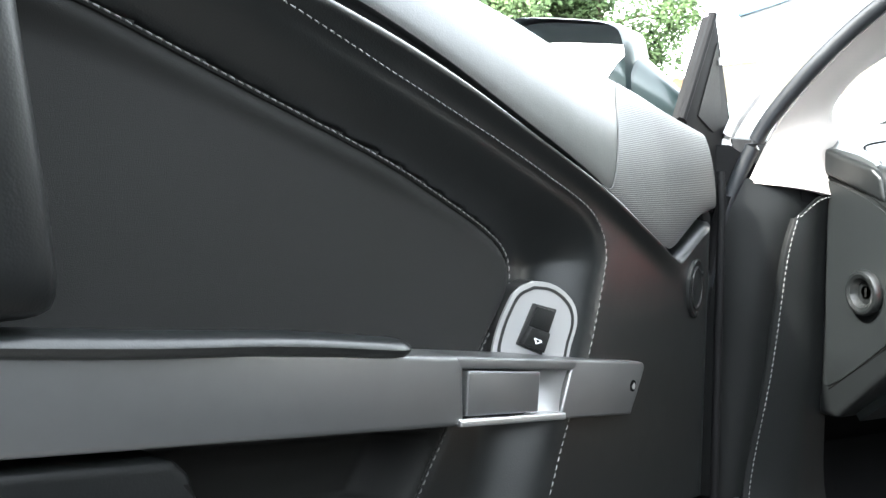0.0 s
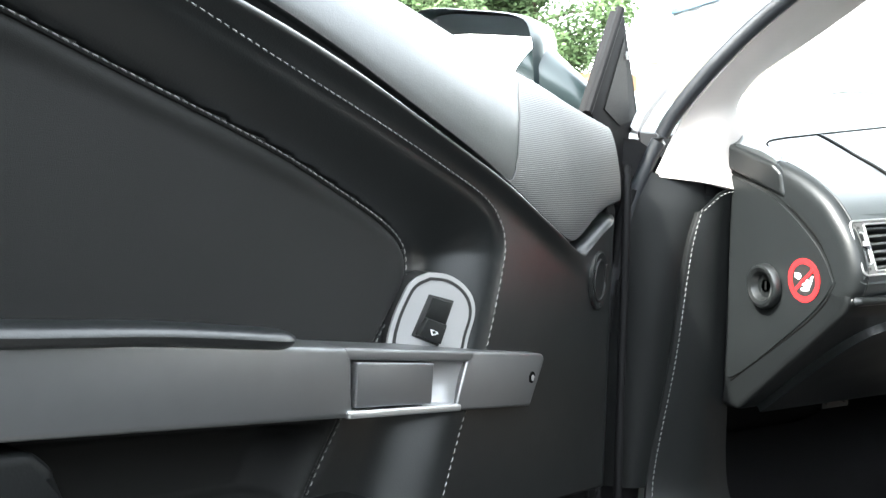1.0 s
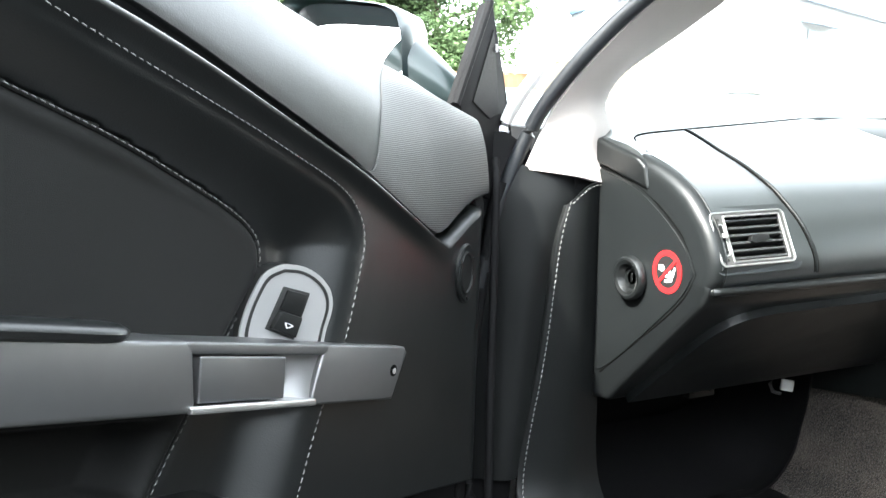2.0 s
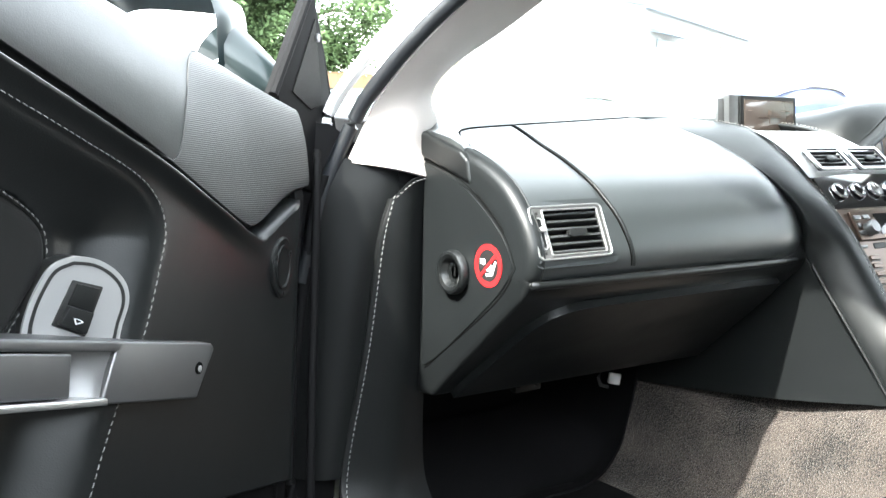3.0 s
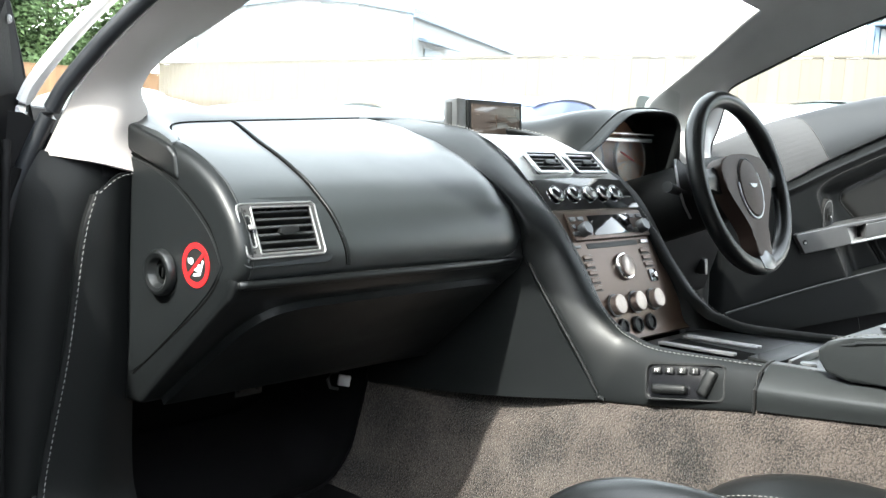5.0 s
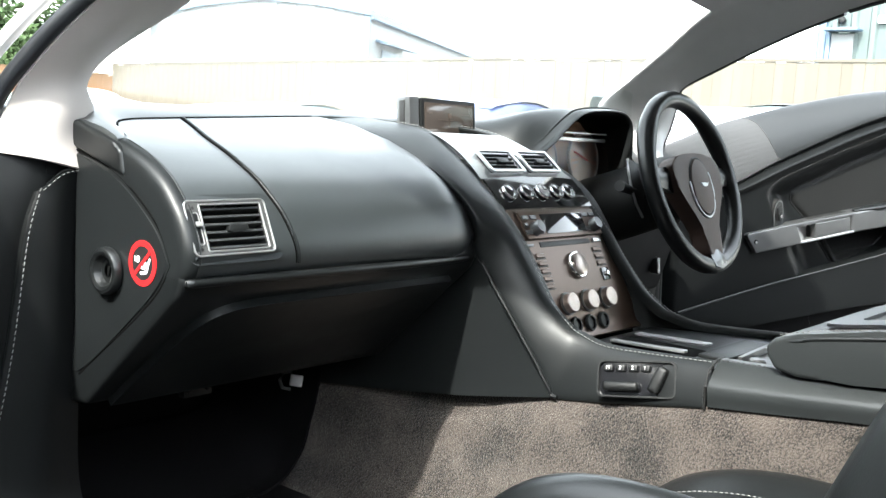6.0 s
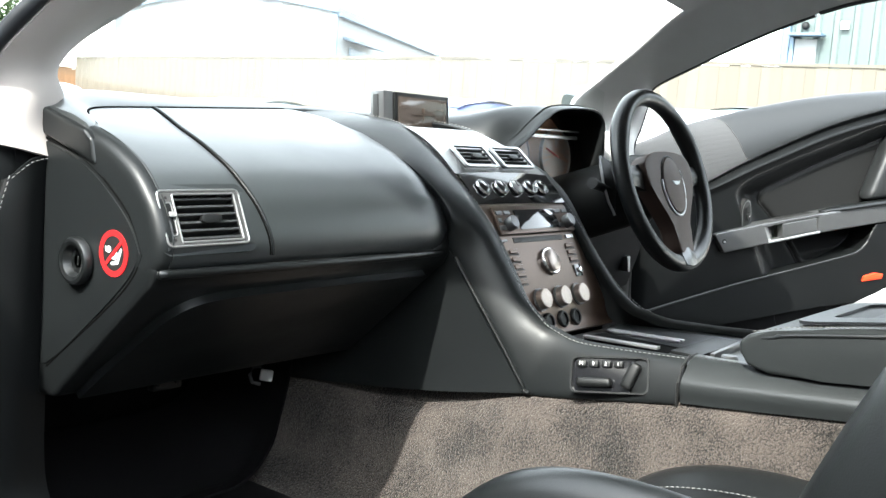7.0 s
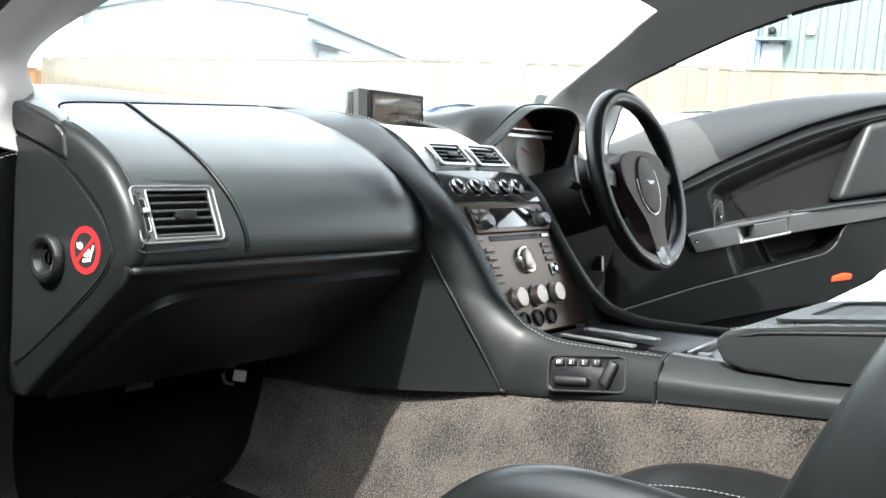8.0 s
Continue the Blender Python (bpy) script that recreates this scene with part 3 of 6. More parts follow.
# the driver's arch leans inwards towards its top
LEAN = [(-0.2, 0.0), (0.58, 0.0), (0.645, 0.012), (0.70, 0.016), (0.745, 0.008), (0.767, 0.012), (0.79, 0.035), (0.82, 0.068), (0.845, 0.085)]


def far_edge(z):
    """Where the stack meets the driver's arch at height z."""
    inner = sorted((q[2], -q[0]) for q in ARCH_IN)
    return 0.004 + float(np.interp(z, [q[0] for q in inner], [q[1] for q in inner]) - np.interp(z, [k[0] for k in LEAN], [k[1] for k in LEAN]))


right_rows = [[V(0.002 + p.x - float(np.interp(p.z, [k[0] for k in LEAN], [k[1] for k in LEAN])), p.y, p.z) for p in r] for r in arch_rows(-1)]
skin("arch", right_rows, LEATHER_DIM, console, "black leather arch with white edge stitching", 0.004, away=(-1, 0.5, -0.5))
for rows, nx in ((left_rows, -0.5), (right_rows, 0.5)):
    stitches("stitching", [r[18] for r in rows], V(nx, -0.55, 0.6), THREAD, console, radius=0.0007, lift=0.0022)
bm = bmesh.new()
tube(bm, [r[5] + V(-0.001, -0.001, 0) for r in left_rows[36:64]], 0.003, 8)
part("ridge", bm, LEATHER, console)

# knee panel beside the footwell
rows = loft([[(-0.186, 0.82, 0.666), (-0.19, 0.93, 0.64), (-0.2, 1.15, 0.62)], [(-0.177, 0.757, 0.575), (-0.192, 0.90, 0.55), (-0.21, 1.15, 0.52)], [(-0.166, 0.687, 0.482), (-0.19, 0.87, 0.452), (-0.215, 1.15, 0.42)]], 6, 6)
skin("knee_panel", rows, LEATHER_DIM, console, "", 0.005, away=(1, 0, 0))

STACK = [(1.06, 0.836), (0.97, 0.831), (0.903, 0.803), (0.84, 0.749), (0.803, 0.705), (0.767, 0.644), (0.743, 0.593), (0.728, 0.552), (0.70, 0.541), (0.66, 0.540)]
STACK_FINE = cr([(0, y, z) for y, z in STACK], 8)


def stack_pose(x, z, lift=0.0):
    """A pose on the stack's face at height z, its z axis outwards."""
    for a, b in zip(STACK_FINE, STACK_FINE[1:]):
        if b.z <= z <= a.z:
            p = a.lerp(b, (a.z - z) / (a.z - b.z))
            d = (a - b).normalized()
            n = V(0, -d.z, d.y)
            return facing(V(x, p.y, p.z) + n * lift, n, d)


def stack_strip(name, z0, z1, x0, x1, lift, material, label="", n=10, bow=0.0):
    """A panel that lies on the stack between two heights."""
    rows = []
    for f in np.linspace(0, 1, 9):
        sag = bow * (1 - (2 * f - 1) ** 2)
        zs = [z0 + (z1 + sag - z0) * k / n for k in range(n + 1)]
        rows.append([stack_pose(x0 + (min(x1, far_edge(z)) - x0) * f, z, lift).translation for z in zs])
    return skin(name, rows, material, console, label, 0.004, away=(0, 1, -0.6))


stack_strip("fascia", 0.545, 0.767, -0.136, 0.136, 0.0, BRONZE, "bronze metallic control panel", 40)
holes = [(stack_pose(x, 0.7885).inverted(), 0.041, 0.0205) for x in (-0.060, 0.042)]
bm = bmesh.new()
rows = []
for f in np.linspace(0, 1, 137):
    rows.append([stack_pose(-0.136 + (far_edge(z) + 0.136) * f, z, 0.003).translation for z in np.linspace(0.767, 0.829, 60)])
sheet(bm, rows)
gone = [f for f in bm.faces if any(abs((h @ f.calc_center_median()).x) < a and abs((h @ f.calc_center_median()).y) < b for h, a, b in holes)]
bmesh.ops.delete(bm, geom=gone, context="FACES")
part("vent_panel", bm, PANEL_SILVER, console, "brushed silver vent panel")
bm = bmesh.new()
prism(bm, [(-0.125, 0.93, 0.70), (-0.125, 0.98, 0.80), (-0.125, 1.04, 0.825), (-0.125, 1.2, 0.825), (-0.125, 1.2, 0.70)], (0.225, 0, 0))
part("stack_core", bm, BLACK, console)
bm = bmesh.new()
prism(bm, [(-0.122, 0.972, 0.8245), (-0.122, 1.10, 0.825), (0.09, 1.10, 0.825), (0.09, 0.972, 0.8245)], (0, 0, 0.002), 0.001)
part("screen_bay", bm, PIANO, console)
stack_strip("knob_panel", 0.726, 0.766, -0.130, 0.115, 0.0035, PIANO, "gloss black switch panel", 8, 0.004)
for x in (-0.060, 0.042):
    m = stack_pose(x, 0.7885, 0.006)
    vent(console, m, 0.088, 0.048, 5, ALU, False, 0.008)
for k, x in enumerate((-0.094, -0.048, -0.006, 0.033, 0.067)):
    m = stack_pose(x, 0.747, 0.0055)
    bm = bmesh.new()
    lathe(bm, [(0.0142, 0), (0.0142, 0.002), (0.0134, 0.0038), (0.0115, 0.0038), (0.0110, 0.001)], m, 28)
    kb = part("clock" if k == 2 else "switch_knob", bm, CHROME, console, "chrome-rimmed round switch")
    bm = bmesh.new()
    lathe(bm, [(0.0110, 0.0), (0.0110, 0.0030), (0.009, 0.0044), (0, 0.0048)], m, 24)
    part("dial" if k == 2 else "cap", bm, GREYTRIM if k == 2 else PIANO, kb)
    if k == 2:
        bm = bmesh.new()
        box(bm, (-0.0005, -0.001, 0.005), (0.0005, 0.009, 0.0058), 0, m)
        box(bm, (-0.001, -0.0005, 0.005), (0.0065, 0.0005, 0.0058), 0, m)
        part("clock_hand", bm, BLACK, kb)

# radio
m = stack_pose(0, 0.703, 0.003)
bm = bmesh.new()
box(bm, (-0.105, -0.0225, -0.002), (0.105, 0.0225, 0.002), 0.003, m)
radio = part("radio", bm, BRONZE, console, "bronze radio panel with dark display")
bm = bmesh.new()
box(bm, (-0.052, -0.0165, 0.001), (0.062, 0.0165, 0.0032), 0.001, m)
part("display", bm, PIANO, radio)
for x in (-0.080, 0.083):
    bm = bmesh.new()
    lathe(bm, [(0.0105, 0), (0.0105, 0.011), (0.0095, 0.0135), (0.0, 0.0137)], m @ Matrix.Translation((x, -0.008, 0.002)), 24)
    part("radio_knob", bm, SATIN, radio)
for sx in (-1, 1):
    for k, (dx, dy) in enumerate(((0.093, 0.012), (0.072, 0.012), (0.097, 0.0), (0.097, -0.012), (0.066, -0.012))):
        bm = bmesh.new()
        box(bm, (sx * dx - 0.008 if abs(dy) > 0.005 else sx * dx - 0.004, dy - 0.0035, 0.001), (sx * dx + 0.008 if abs(dy) > 0.005 else sx * dx + 0.004, dy + 0.0035, 0.004), 0.001, m, 1)
        part("radio_button", bm, SATIN, radio)
m = stack_pose(-0.006, 0.677, 0.0)
bm = bmesh.new()
box(bm, (-0.07, -0.0045, -0.004), (0.07, 0.0045, 0.0012), 0.002, m)
part("disc_slot", bm, BLACK, console)
bm = bmesh.new()
box(bm, (-0.112, -0.002, 0.0), (-0.088, 0.002, 0.0028), 0.001, m)
part("key", bm, SATIN, console)
bm = bmesh.new()
box(bm, (0.078, -0.003, 0.0), (0.1, 0.003, 0.0035), 0.001, m)
part("key", bm, ALU, console)
for i in range(5):
    for x in ((-0.098, -0.074),):
        mm = stack_pose(-0.086, 0.662 - i * 0.0105, 0.0)
        bm = bmesh.new()
        box(bm, (-0.011, -0.0035, 0.0), (0.011, 0.0035, 0.0025), 0.001, mm, 1)
        part("key", bm, BRONZE, console)
        bm = bmesh.new()
        box(bm, (-0.012, -0.0052, 0.0), (0.012, -0.0040, 0.0012), 0, mm)
        part("key_gap", bm, BLACK, console)
for i in range(3):
    mm = stack_pose(0.074, 0.664 - i * 0.010, 0.0)
    bm = bmesh.new()
    box(bm, (-0.012, -0.0035, 0.0), (0.012, 0.0035, 0.0025), 0.001, mm, 1)
    part("key", bm, BRONZE, console)
    bm = bmesh.new()
    box(bm, (-0.013, -0.0052, 0.0), (0.013, -0.0040, 0.0012), 0, mm)
    part("key_gap", bm, BLACK, console)
mm = stack_pose(0.076, 0.627, 0.0)
bm = bmesh.new()
box(bm, (-0.010, -0.010, 0.0), (0.010, 0.010, 0.0022), 0.002, mm)
hz = part("switch_plate", bm, PIANO, console)
bm = bmesh.new()
lathe(bm, [(0.004, 0.002), (0.004, 0.007), (0.0, 0.008)], mm, 16)
part("switch_stud", bm, CHROME, hz)
m = stack_pose(0.0, 0.644, 0.001)
bm = bmesh.new()
lathe(bm, [(0.0215, 0), (0.0215, 0.004), (0.020, 0.006), (0.0178, 0.006)], m, 36)
vol = part("volume_ring", bm, CHROME, console, "large chrome-ringed start control")
bm = bmesh.new()
lathe(bm, [(0.0178, 0.001), (0.0178, 0.0085), (0.0165, 0.0095), (0, 0.0095)], m, 36)
part("start_button", bm, BRUSHED, vol)
for x in (-0.056, 0.0, 0.054):
    m = stack_pose(x, 0.593, 0.001)
    bm = bmesh.new()
    prof = [(0.0150, 0)] + [(0.0150, 0.003 + 0.003 * k) for k in range(4)] + [(0.0138, 0.0132), (0, 0.0135)]
    lathe(bm, prof, m, 36)
    d = part("climate_dial", bm, BRUSHED, console, "knurled aluminium climate dial")
    bm = bmesh.new()
    lathe(bm, [(0.0175, 0), (0.0175, 0.002), (0.0160, 0.003), (0.0154, 0.003)], m, 36)
    part("dial_collar", bm, SATIN, d)
for x in (-0.044, -0.004, 0.034):
    m = stack_pose(x, 0.561, 0.0)
    bm = bmesh.new()
    lathe(bm, [(0.013, 0), (0.013, 0.004), (0.0115, 0.006), (0.0095, 0.006), (0.009, 0.003), (0, 0.003)], m, 24)
    part("rotary_switch", bm, PLASTIC, console, "small black rotary switch")

# tunnel top
bm = bmesh.new()
prism(bm, [(-0.136, 0.70, 0.545), (-0.136, 0.466, 0.562), (-0.136, -0.30, 0.575), (-0.136, -0.30, 0.45), (-0.136, 0.70, 0.45)], (0.272, 0, 0), 0.003)
part("tunnel_top", bm, LEATHER, console)
bm = bmesh.new()
box(bm, (-0.083, 0.525, 0.545), (-0.024, 0.65, 0.559), 0.004, pose(0, 0, 0, 0, 0, 0))
part("tray", bm, GAP, console)
for x0, x1 in ((-0.094, -0.083), (-0.024, -0.019), (-0.013, -0.006)):
    bm = bmesh.new()
    prism(bm, [(x0, 0.645, 0.559), (x0, 0.533, 0.5635), (x1, 0.533, 0.5635), (x1, 0.645, 0.559)], (0, 0, 0.004), 0.0012)
    part("tray_rail", bm, ALU, console, "polished metal rail")
bm = bmesh.new()
box(bm, (-0.088, 0.476, 0.561), (0.062, 0.516, 0.5665), 0.002)
part("lid_panel", bm, PLASTIC, console)
bm = bmesh.new()
box(bm, (-0.055, 0.461, 0.562), (0.092, 0.467, 0.5725), 0.0015, pose(0, 0, 0, 0, 0, 4))
part("catch", bm, SATIN, console, "chrome catch strip")
bm = bmesh.new()
lathe(bm, [(0.011, 0), (0.011, 0.004), (0.009, 0.006), (0, 0.006)], pose(-0.075, 0.44, 0.566), 24)
part("push_button", bm, SATIN, console)

# rear half of the console's side
rows = loft([[(-0.164, y, z0), (-0.168, y, (z0 + z1) / 2), (-0.142, y, z1), (-0.12, y, z1 + 0.002)] for y, z0, z1 in ((0.463, 0.519, 0.573), (0.40, 0.526, 0.576), (0.2, 0.55, 0.592), (-0.1, 0.58, 0.626), (-0.3, 0.60, 0.65))], 6, 4)
skin("side_trim", rows, LEATHER_SUNLIT, console, "black leather side trim", 0.004, away=(1, 0, -0.3))
bm = bmesh.new()
tube(bm, [(-0.166, 0.4665, 0.516), (-0.169, 0.4665, 0.545), (-0.160, 0.4665, 0.564), (-0.142, 0.4665, 0.5735), (-0.12, 0.4665, 0.575)], 0.002, 6)
part("joint", bm, BLACK, console)
stitches("stitching", [(-0.140, 0.458, 0.5745), (-0.140, 0.40, 0.578)], V(-0.3, 0, 1), THREAD_GREY, console)

# seat switch plate
SP = facing((-0.1662, 0.571, 0.5325), (-1, -0.12, 0.32), (0, 0.15, 1))
bm = bmesh.new()
o = [p + V(0.009, 0, 0) for p in rounded(0.106, 0.048, 0.008)]
ring(bm, [SP @ (p + V(0, 0, -0.014)) for p in o], [SP @ V(0.009 + (p.x - 0.009) * 0.955, p.y * 0.91, -0.014) for p in o], SP.to_3x3() @ V(0, 0, 0.017))
plate = part("seat_switch_plate", bm, PLASTIC, console, "black seat switch plate with white-lettered keys")
bm = bmesh.new()
prism(bm, [SP @ V(0.009 + (p.x - 0.009) * 0.96, p.y * 0.92, -0.004) for p in o], SP.to_3x3() @ V(0, 0, 0.002))
part("plate_base", bm, PIANO, plate)
for k, x in enumerate((-0.029, -0.0125, 0.0045, 0.021)):
    bm = bmesh.new()
    box(bm, (x - 0.006, 0.0095, -0.002), (x + 0.006, 0.0182, 0.004), 0.002, SP)
    part("memory_key", bm, PLASTIC, plate)
    text = bpy.data.curves.new("key_mark", "FONT")
    text.body, text.size, text.align_x, text.align_y, text.extrude = "M321"[k], 0.0072, "CENTER", "CENTER", 0.0002
    tmp = new("key_mark", text)
    tmp.matrix_world = SP @ Matrix.Translation((x, 0.0138, 0.0043))
    me = bpy.data.meshes.new_from_object(tmp)
    me.transform(tmp.matrix_world)
    bpy.data.objects.remove(tmp)
    link("key_mark", me, WHITE, plate, "white key lettering")
bm = bmesh.new()
box(bm, (-0.034, -0.0165, -0.002), (0.0135, -0.004, 0.010), 0.005, SP, 3)
part("slide_switch", bm, PLASTIC, plate)
bm = bmesh.new()
box(bm, (-0.0075, -0.018, -0.002), (0.0075, 0.018, 0.011), 0.005, SP @ Matrix.Translation((0.0395, -0.001, 0)) @ pose(0, 0, 0, 0, 0, -25), 3)
part("recline_switch", bm, PLASTIC, plate)

# armrest
arm = empty("armrest", "black leather armrest box with stitched edge", "armrest", at=(0, 0.2, 0.58))
bm = bmesh.new()
prism(bm, [(-0.158, 0.398, 0.596), (-0.158, 0.400, 0.608), (-0.158, 0.390, 0.619), (-0.158, 0.36, 0.628), (-0.158, 0.28, 0.645), (-0.158, -0.3, 0.74), (-0.158, -0.3, 0.645), (-0.158, 0.30, 0.580), (-0.158, 0.36, 0.576), (-0.158, 0.388, 0.582)], (0.316, 0, 0), 0.011, 4)
part("box", bm, LEATHER_SUNLIT, arm)
bm = bmesh.new()
tube(bm, cr([(-0.13, 0.398, 0.608), (-0.150, 0.39, 0.613), (-0.157, 0.36, 0.620), (-0.158, 0.28, 0.637), (-0.158, -0.3, 0.732)], 6), 0.0025, 8)
part("piping", bm, LEATHER, arm)
stitches("stitching", cr([(-0.150, 0.385, 0.622), (-0.152, 0.36, 0.629), (-0.1525, 0.28, 0.6455), (-0.1525, -0.2, 0.724)], 6), V(-0.6, 0, 0.8), THREAD, arm)
bm = bmesh.new()
o = [V(p.x, 0.20 + p.y, 0.6585 - p.y * 0.164) for p in rounded(0.25, 0.30, 0.03)]
i = [V(p.x + 0.012, 0.245 + p.y, 0.6511 - p.y * 0.164) for p in rounded(0.175, 0.15, 0.015)]
ring(bm, o, i, (0, 0, 0.004))
part("tray_frame", bm, SATIN, arm, "grey tray frame")
bm = bmesh.new()
prism(bm, [p + V(0, 0, -0.002) for p in i], (0, 0, 0.0015))
part("tray_well", bm, BLACK, arm)

# ---- screen on the dash top ----
nav = empty("dash_screen", "small fold-up screen in a grey case on the dash", "screen", at=(0, 1.05, 0.83))
NS = facing((0.010, 1.045, 0.857), (0.0, -1, 0.10))
bm = bmesh.new()
box(bm, (-0.072, -0.037, -0.006), (0.072, 0.029, 0.004), 0.003, NS)
part("case", bm, PLASTIC, nav)
bm = bmesh.new()
box(bm, (-0.0645, -0.031, 0.002), (0.064, 0.022, 0.0048), 0.001, NS)
part("display", bm, SCREEN, nav, "brown-grey reflecting display")
bm = bmesh.new()
box(bm, (-0.098, -0.030, -0.028), (-0.074, 0.030, 0.002), 0.004, NS)
part("side_case", bm, SATIN, nav, "grey side case")
bm = bmesh.new()
box(bm, (-0.0985, -0.024, -0.020), (-0.096, 0.024, -0.009), 0.0008, NS @ Matrix.Translation((-0.001, 0, 0)))
part("groove", bm, BLACK, nav)
for k, (x0, y0, x1, y1) in enumerate(((-0.055, 0.004, -0.045, 0.0055), (-0.004, -0.002, 0.004, 0.006), (-0.0006, -0.016, 0.0006, -0.003), (0.03, 0.004, 0.055, 0.0052), (-0.03, -0.006, 0.03, -0.0052))):
    bm = bmesh.new()
    box(bm, (x0, y0, 0.0046), (x1, y1, 0.0054), 0, NS)
    part("screen_mark", bm, BRONZE, nav)
bm = bmesh.new()
prism(bm, [(-0.08, 1.075, 0.819), (-0.08, 1.03, 0.819), (0.08, 1.03, 0.819), (0.08, 1.075, 0.819)], (0, 0, 0.010), 0.003)
part("foot", bm, PIANO, nav)

# ---- instrument binnacle ----
binn = empty("instrument_binnacle", "black leather instrument binnacle hood with glossy dials", "instrument panel", at=(0.36, 1.05, 0.7))


def hood_section(y, w, top, base, cx=0.348):
    pts = [(-1.0, 0.0), (-0.93, 0.45), (-0.72, 0.80), (-0.35, 0.97), (0.05, 1.0), (0.5, 0.97), (0.85, 0.82), (0.99, 0.45), (1.0, 0.0)]
    return [V(cx + w * a, y, base + (top - base) * b) for a, b in pts]


HOOD_RIM = [(0.135, 0.74), (0.142, 0.80), (0.188, 0.832), (0.238, 0.866), (0.29, 0.886), (0.40, 0.891), (0.445, 0.877), (0.459, 0.84), (0.462, 0.72)]
HOOD_MID = [(0.112, 0.80), (0.13, 0.835), (0.178, 0.870), (0.27, 0.886), (0.36, 0.890), (0.43, 0.891), (0.48, 0.875), (0.50, 0.84), (0.50, 0.75)]
HOOD_FAR = [(0.10, 0.82), (0.12, 0.845), (0.165, 0.862), (0.27, 0.880), (0.36, 0.885), (0.45, 0.886), (0.52, 0.865), (0.54, 0.83), (0.54, 0.76)]
HOOD_END = [(0.09, 0.832), (0.11, 0.842), (0.15, 0.850), (0.27, 0.862), (0.36, 0.868), (0.45, 0.868), (0.54, 0.85), (0.56, 0.82), (0.56, 0.77)]
HOOD_TAIL = [(0.08, 0.80), (0.10, 0.82), (0.14, 0.832), (0.27, 0.838), (0.36, 0.84), (0.45, 0.84), (0.54, 0.835), (0.57, 0.81), (0.57, 0.77)]


def inset(sec, k, dz=0.0):
    return [(0.31 + (x - 0.31) * k, 0.78 + (z - 0.78) * k + dz) for x, z in sec]


hood_secs = [(1.03, inset(HOOD_RIM, 0.90)), (0.975, inset(HOOD_RIM, 0.91)), (0.946, inset(HOOD_RIM, 0.94)), (0.938, inset(HOOD_RIM, 0.975)), (0.943, HOOD_RIM), (0.962, inset(HOOD_RIM, 1.015)), (1.0, HOOD_MID), (1.06, HOOD_FAR), (1.15, HOOD_END), (1.32, HOOD_TAIL)]
rows = loft([[V(x, y, z) for x, z in sec] for y, sec in hood_secs], 6, 5)
skin("hood", rows, LEATHER_DIM, binn, "black leather hood", 0.004, away=(0, 0.2, -1))
bm = bmesh.new()
tube(bm, cr([V(x, 0.963 + 0.02 * max(0, 0.25 - x), z + 0.001) for x, z in inset(HOOD_RIM, 1.017)], 6), 0.0014, 6)
part("hood_seam", bm, LEATHER_SHADED, binn)
bm = bmesh.new()
prism(bm, hood_section(1.022, 0.155, 0.872, 0.66, 0.31), (0, 0.02, 0), 0)
part("cluster_back", bm, DIAL_REFLECTION, binn)
for x in (0.235, 0.385):
    m = facing((x, 1.008, 0.795), (0, -1, 0.12))
    bm = bmesh.new()
    lathe(bm, [(0.054, 0), (0.054, 0.006), (0.052, 0.007), (0.050, 0.005)], m, 40)
    g = part("gauge", bm, ALU, binn, "silver-rimmed round gauge")
    bm = bmesh.new()
    lathe(bm, [(0.050, 0), (0.050, 0.005), (0, 0.005)], m, 40)
    part("gauge_face", bm, DIAL_REFLECTION, g)
    bm = bmesh.new()
    box(bm, (-0.0012, -0.01, 0.006), (0.0012, 0.04, 0.0085), 0, m @ pose(0, 0, 0, 0, 0, 70))
    part("needle", bm, RED, g)
# pale strips added for the bright line reflected in the lens
bm = bmesh.new()
box(bm, (0.18, 0.990, 0.829), (0.44, 0.997, 0.836), 0.002)
part("cluster_strip", bm, ALU, binn, "thin satin strip for the lens reflection over the dials")
bm = bmesh.new()
box(bm, (0.175, 0.988, 0.843), (0.44, 0.995, 0.846), 0.001)
part("cluster_strip", bm, ALU, binn)
rows = loft([[(0.16, 0.975, 0.74), (0.165, 0.985, 0.79), (0.20, 1.0, 0.83)], [(0.31, 0.965, 0.735), (0.31, 0.985, 0.80), (0.31, 1.01, 0.872)], [(0.45, 0.975, 0.74), (0.45, 0.985, 0.80), (0.435, 1.01, 0.86)]], 6, 8)
bm = bmesh.new()
sheet(bm, rows)
# milky film on the lens stands for hazy reflections
lens = part("cluster_lens", bm, pane("cluster_glass", (0.85, 0.80, 0.76), 0.03, 0.10), binn)
lens.visible_shadow = False
# driver's lower dash, in near-black rubber to stand for the shade there
bm = bmesh.new()
prism(bm, [(0.14, 0.96, 0.735), (0.14, 0.93, 0.70), (0.14, 0.98, 0.52), (0.14, 1.2, 0.45), (0.14, 1.2, 0.735)], (0.56, 0, 0), 0.01)
part("lower_panel", bm, RUBBER, binn)
bm = bmesh.new()
prism(bm, [(0.626, 0.950, 0.592), (0.640, 0.950, 0.594), (0.634, 0.944, 0.560), (0.624, 0.944, 0.560)], (0.0, 0.022, 0.0), 0.003, 2)
part("release_lever", bm, SATIN, binn, "small satin release lever")

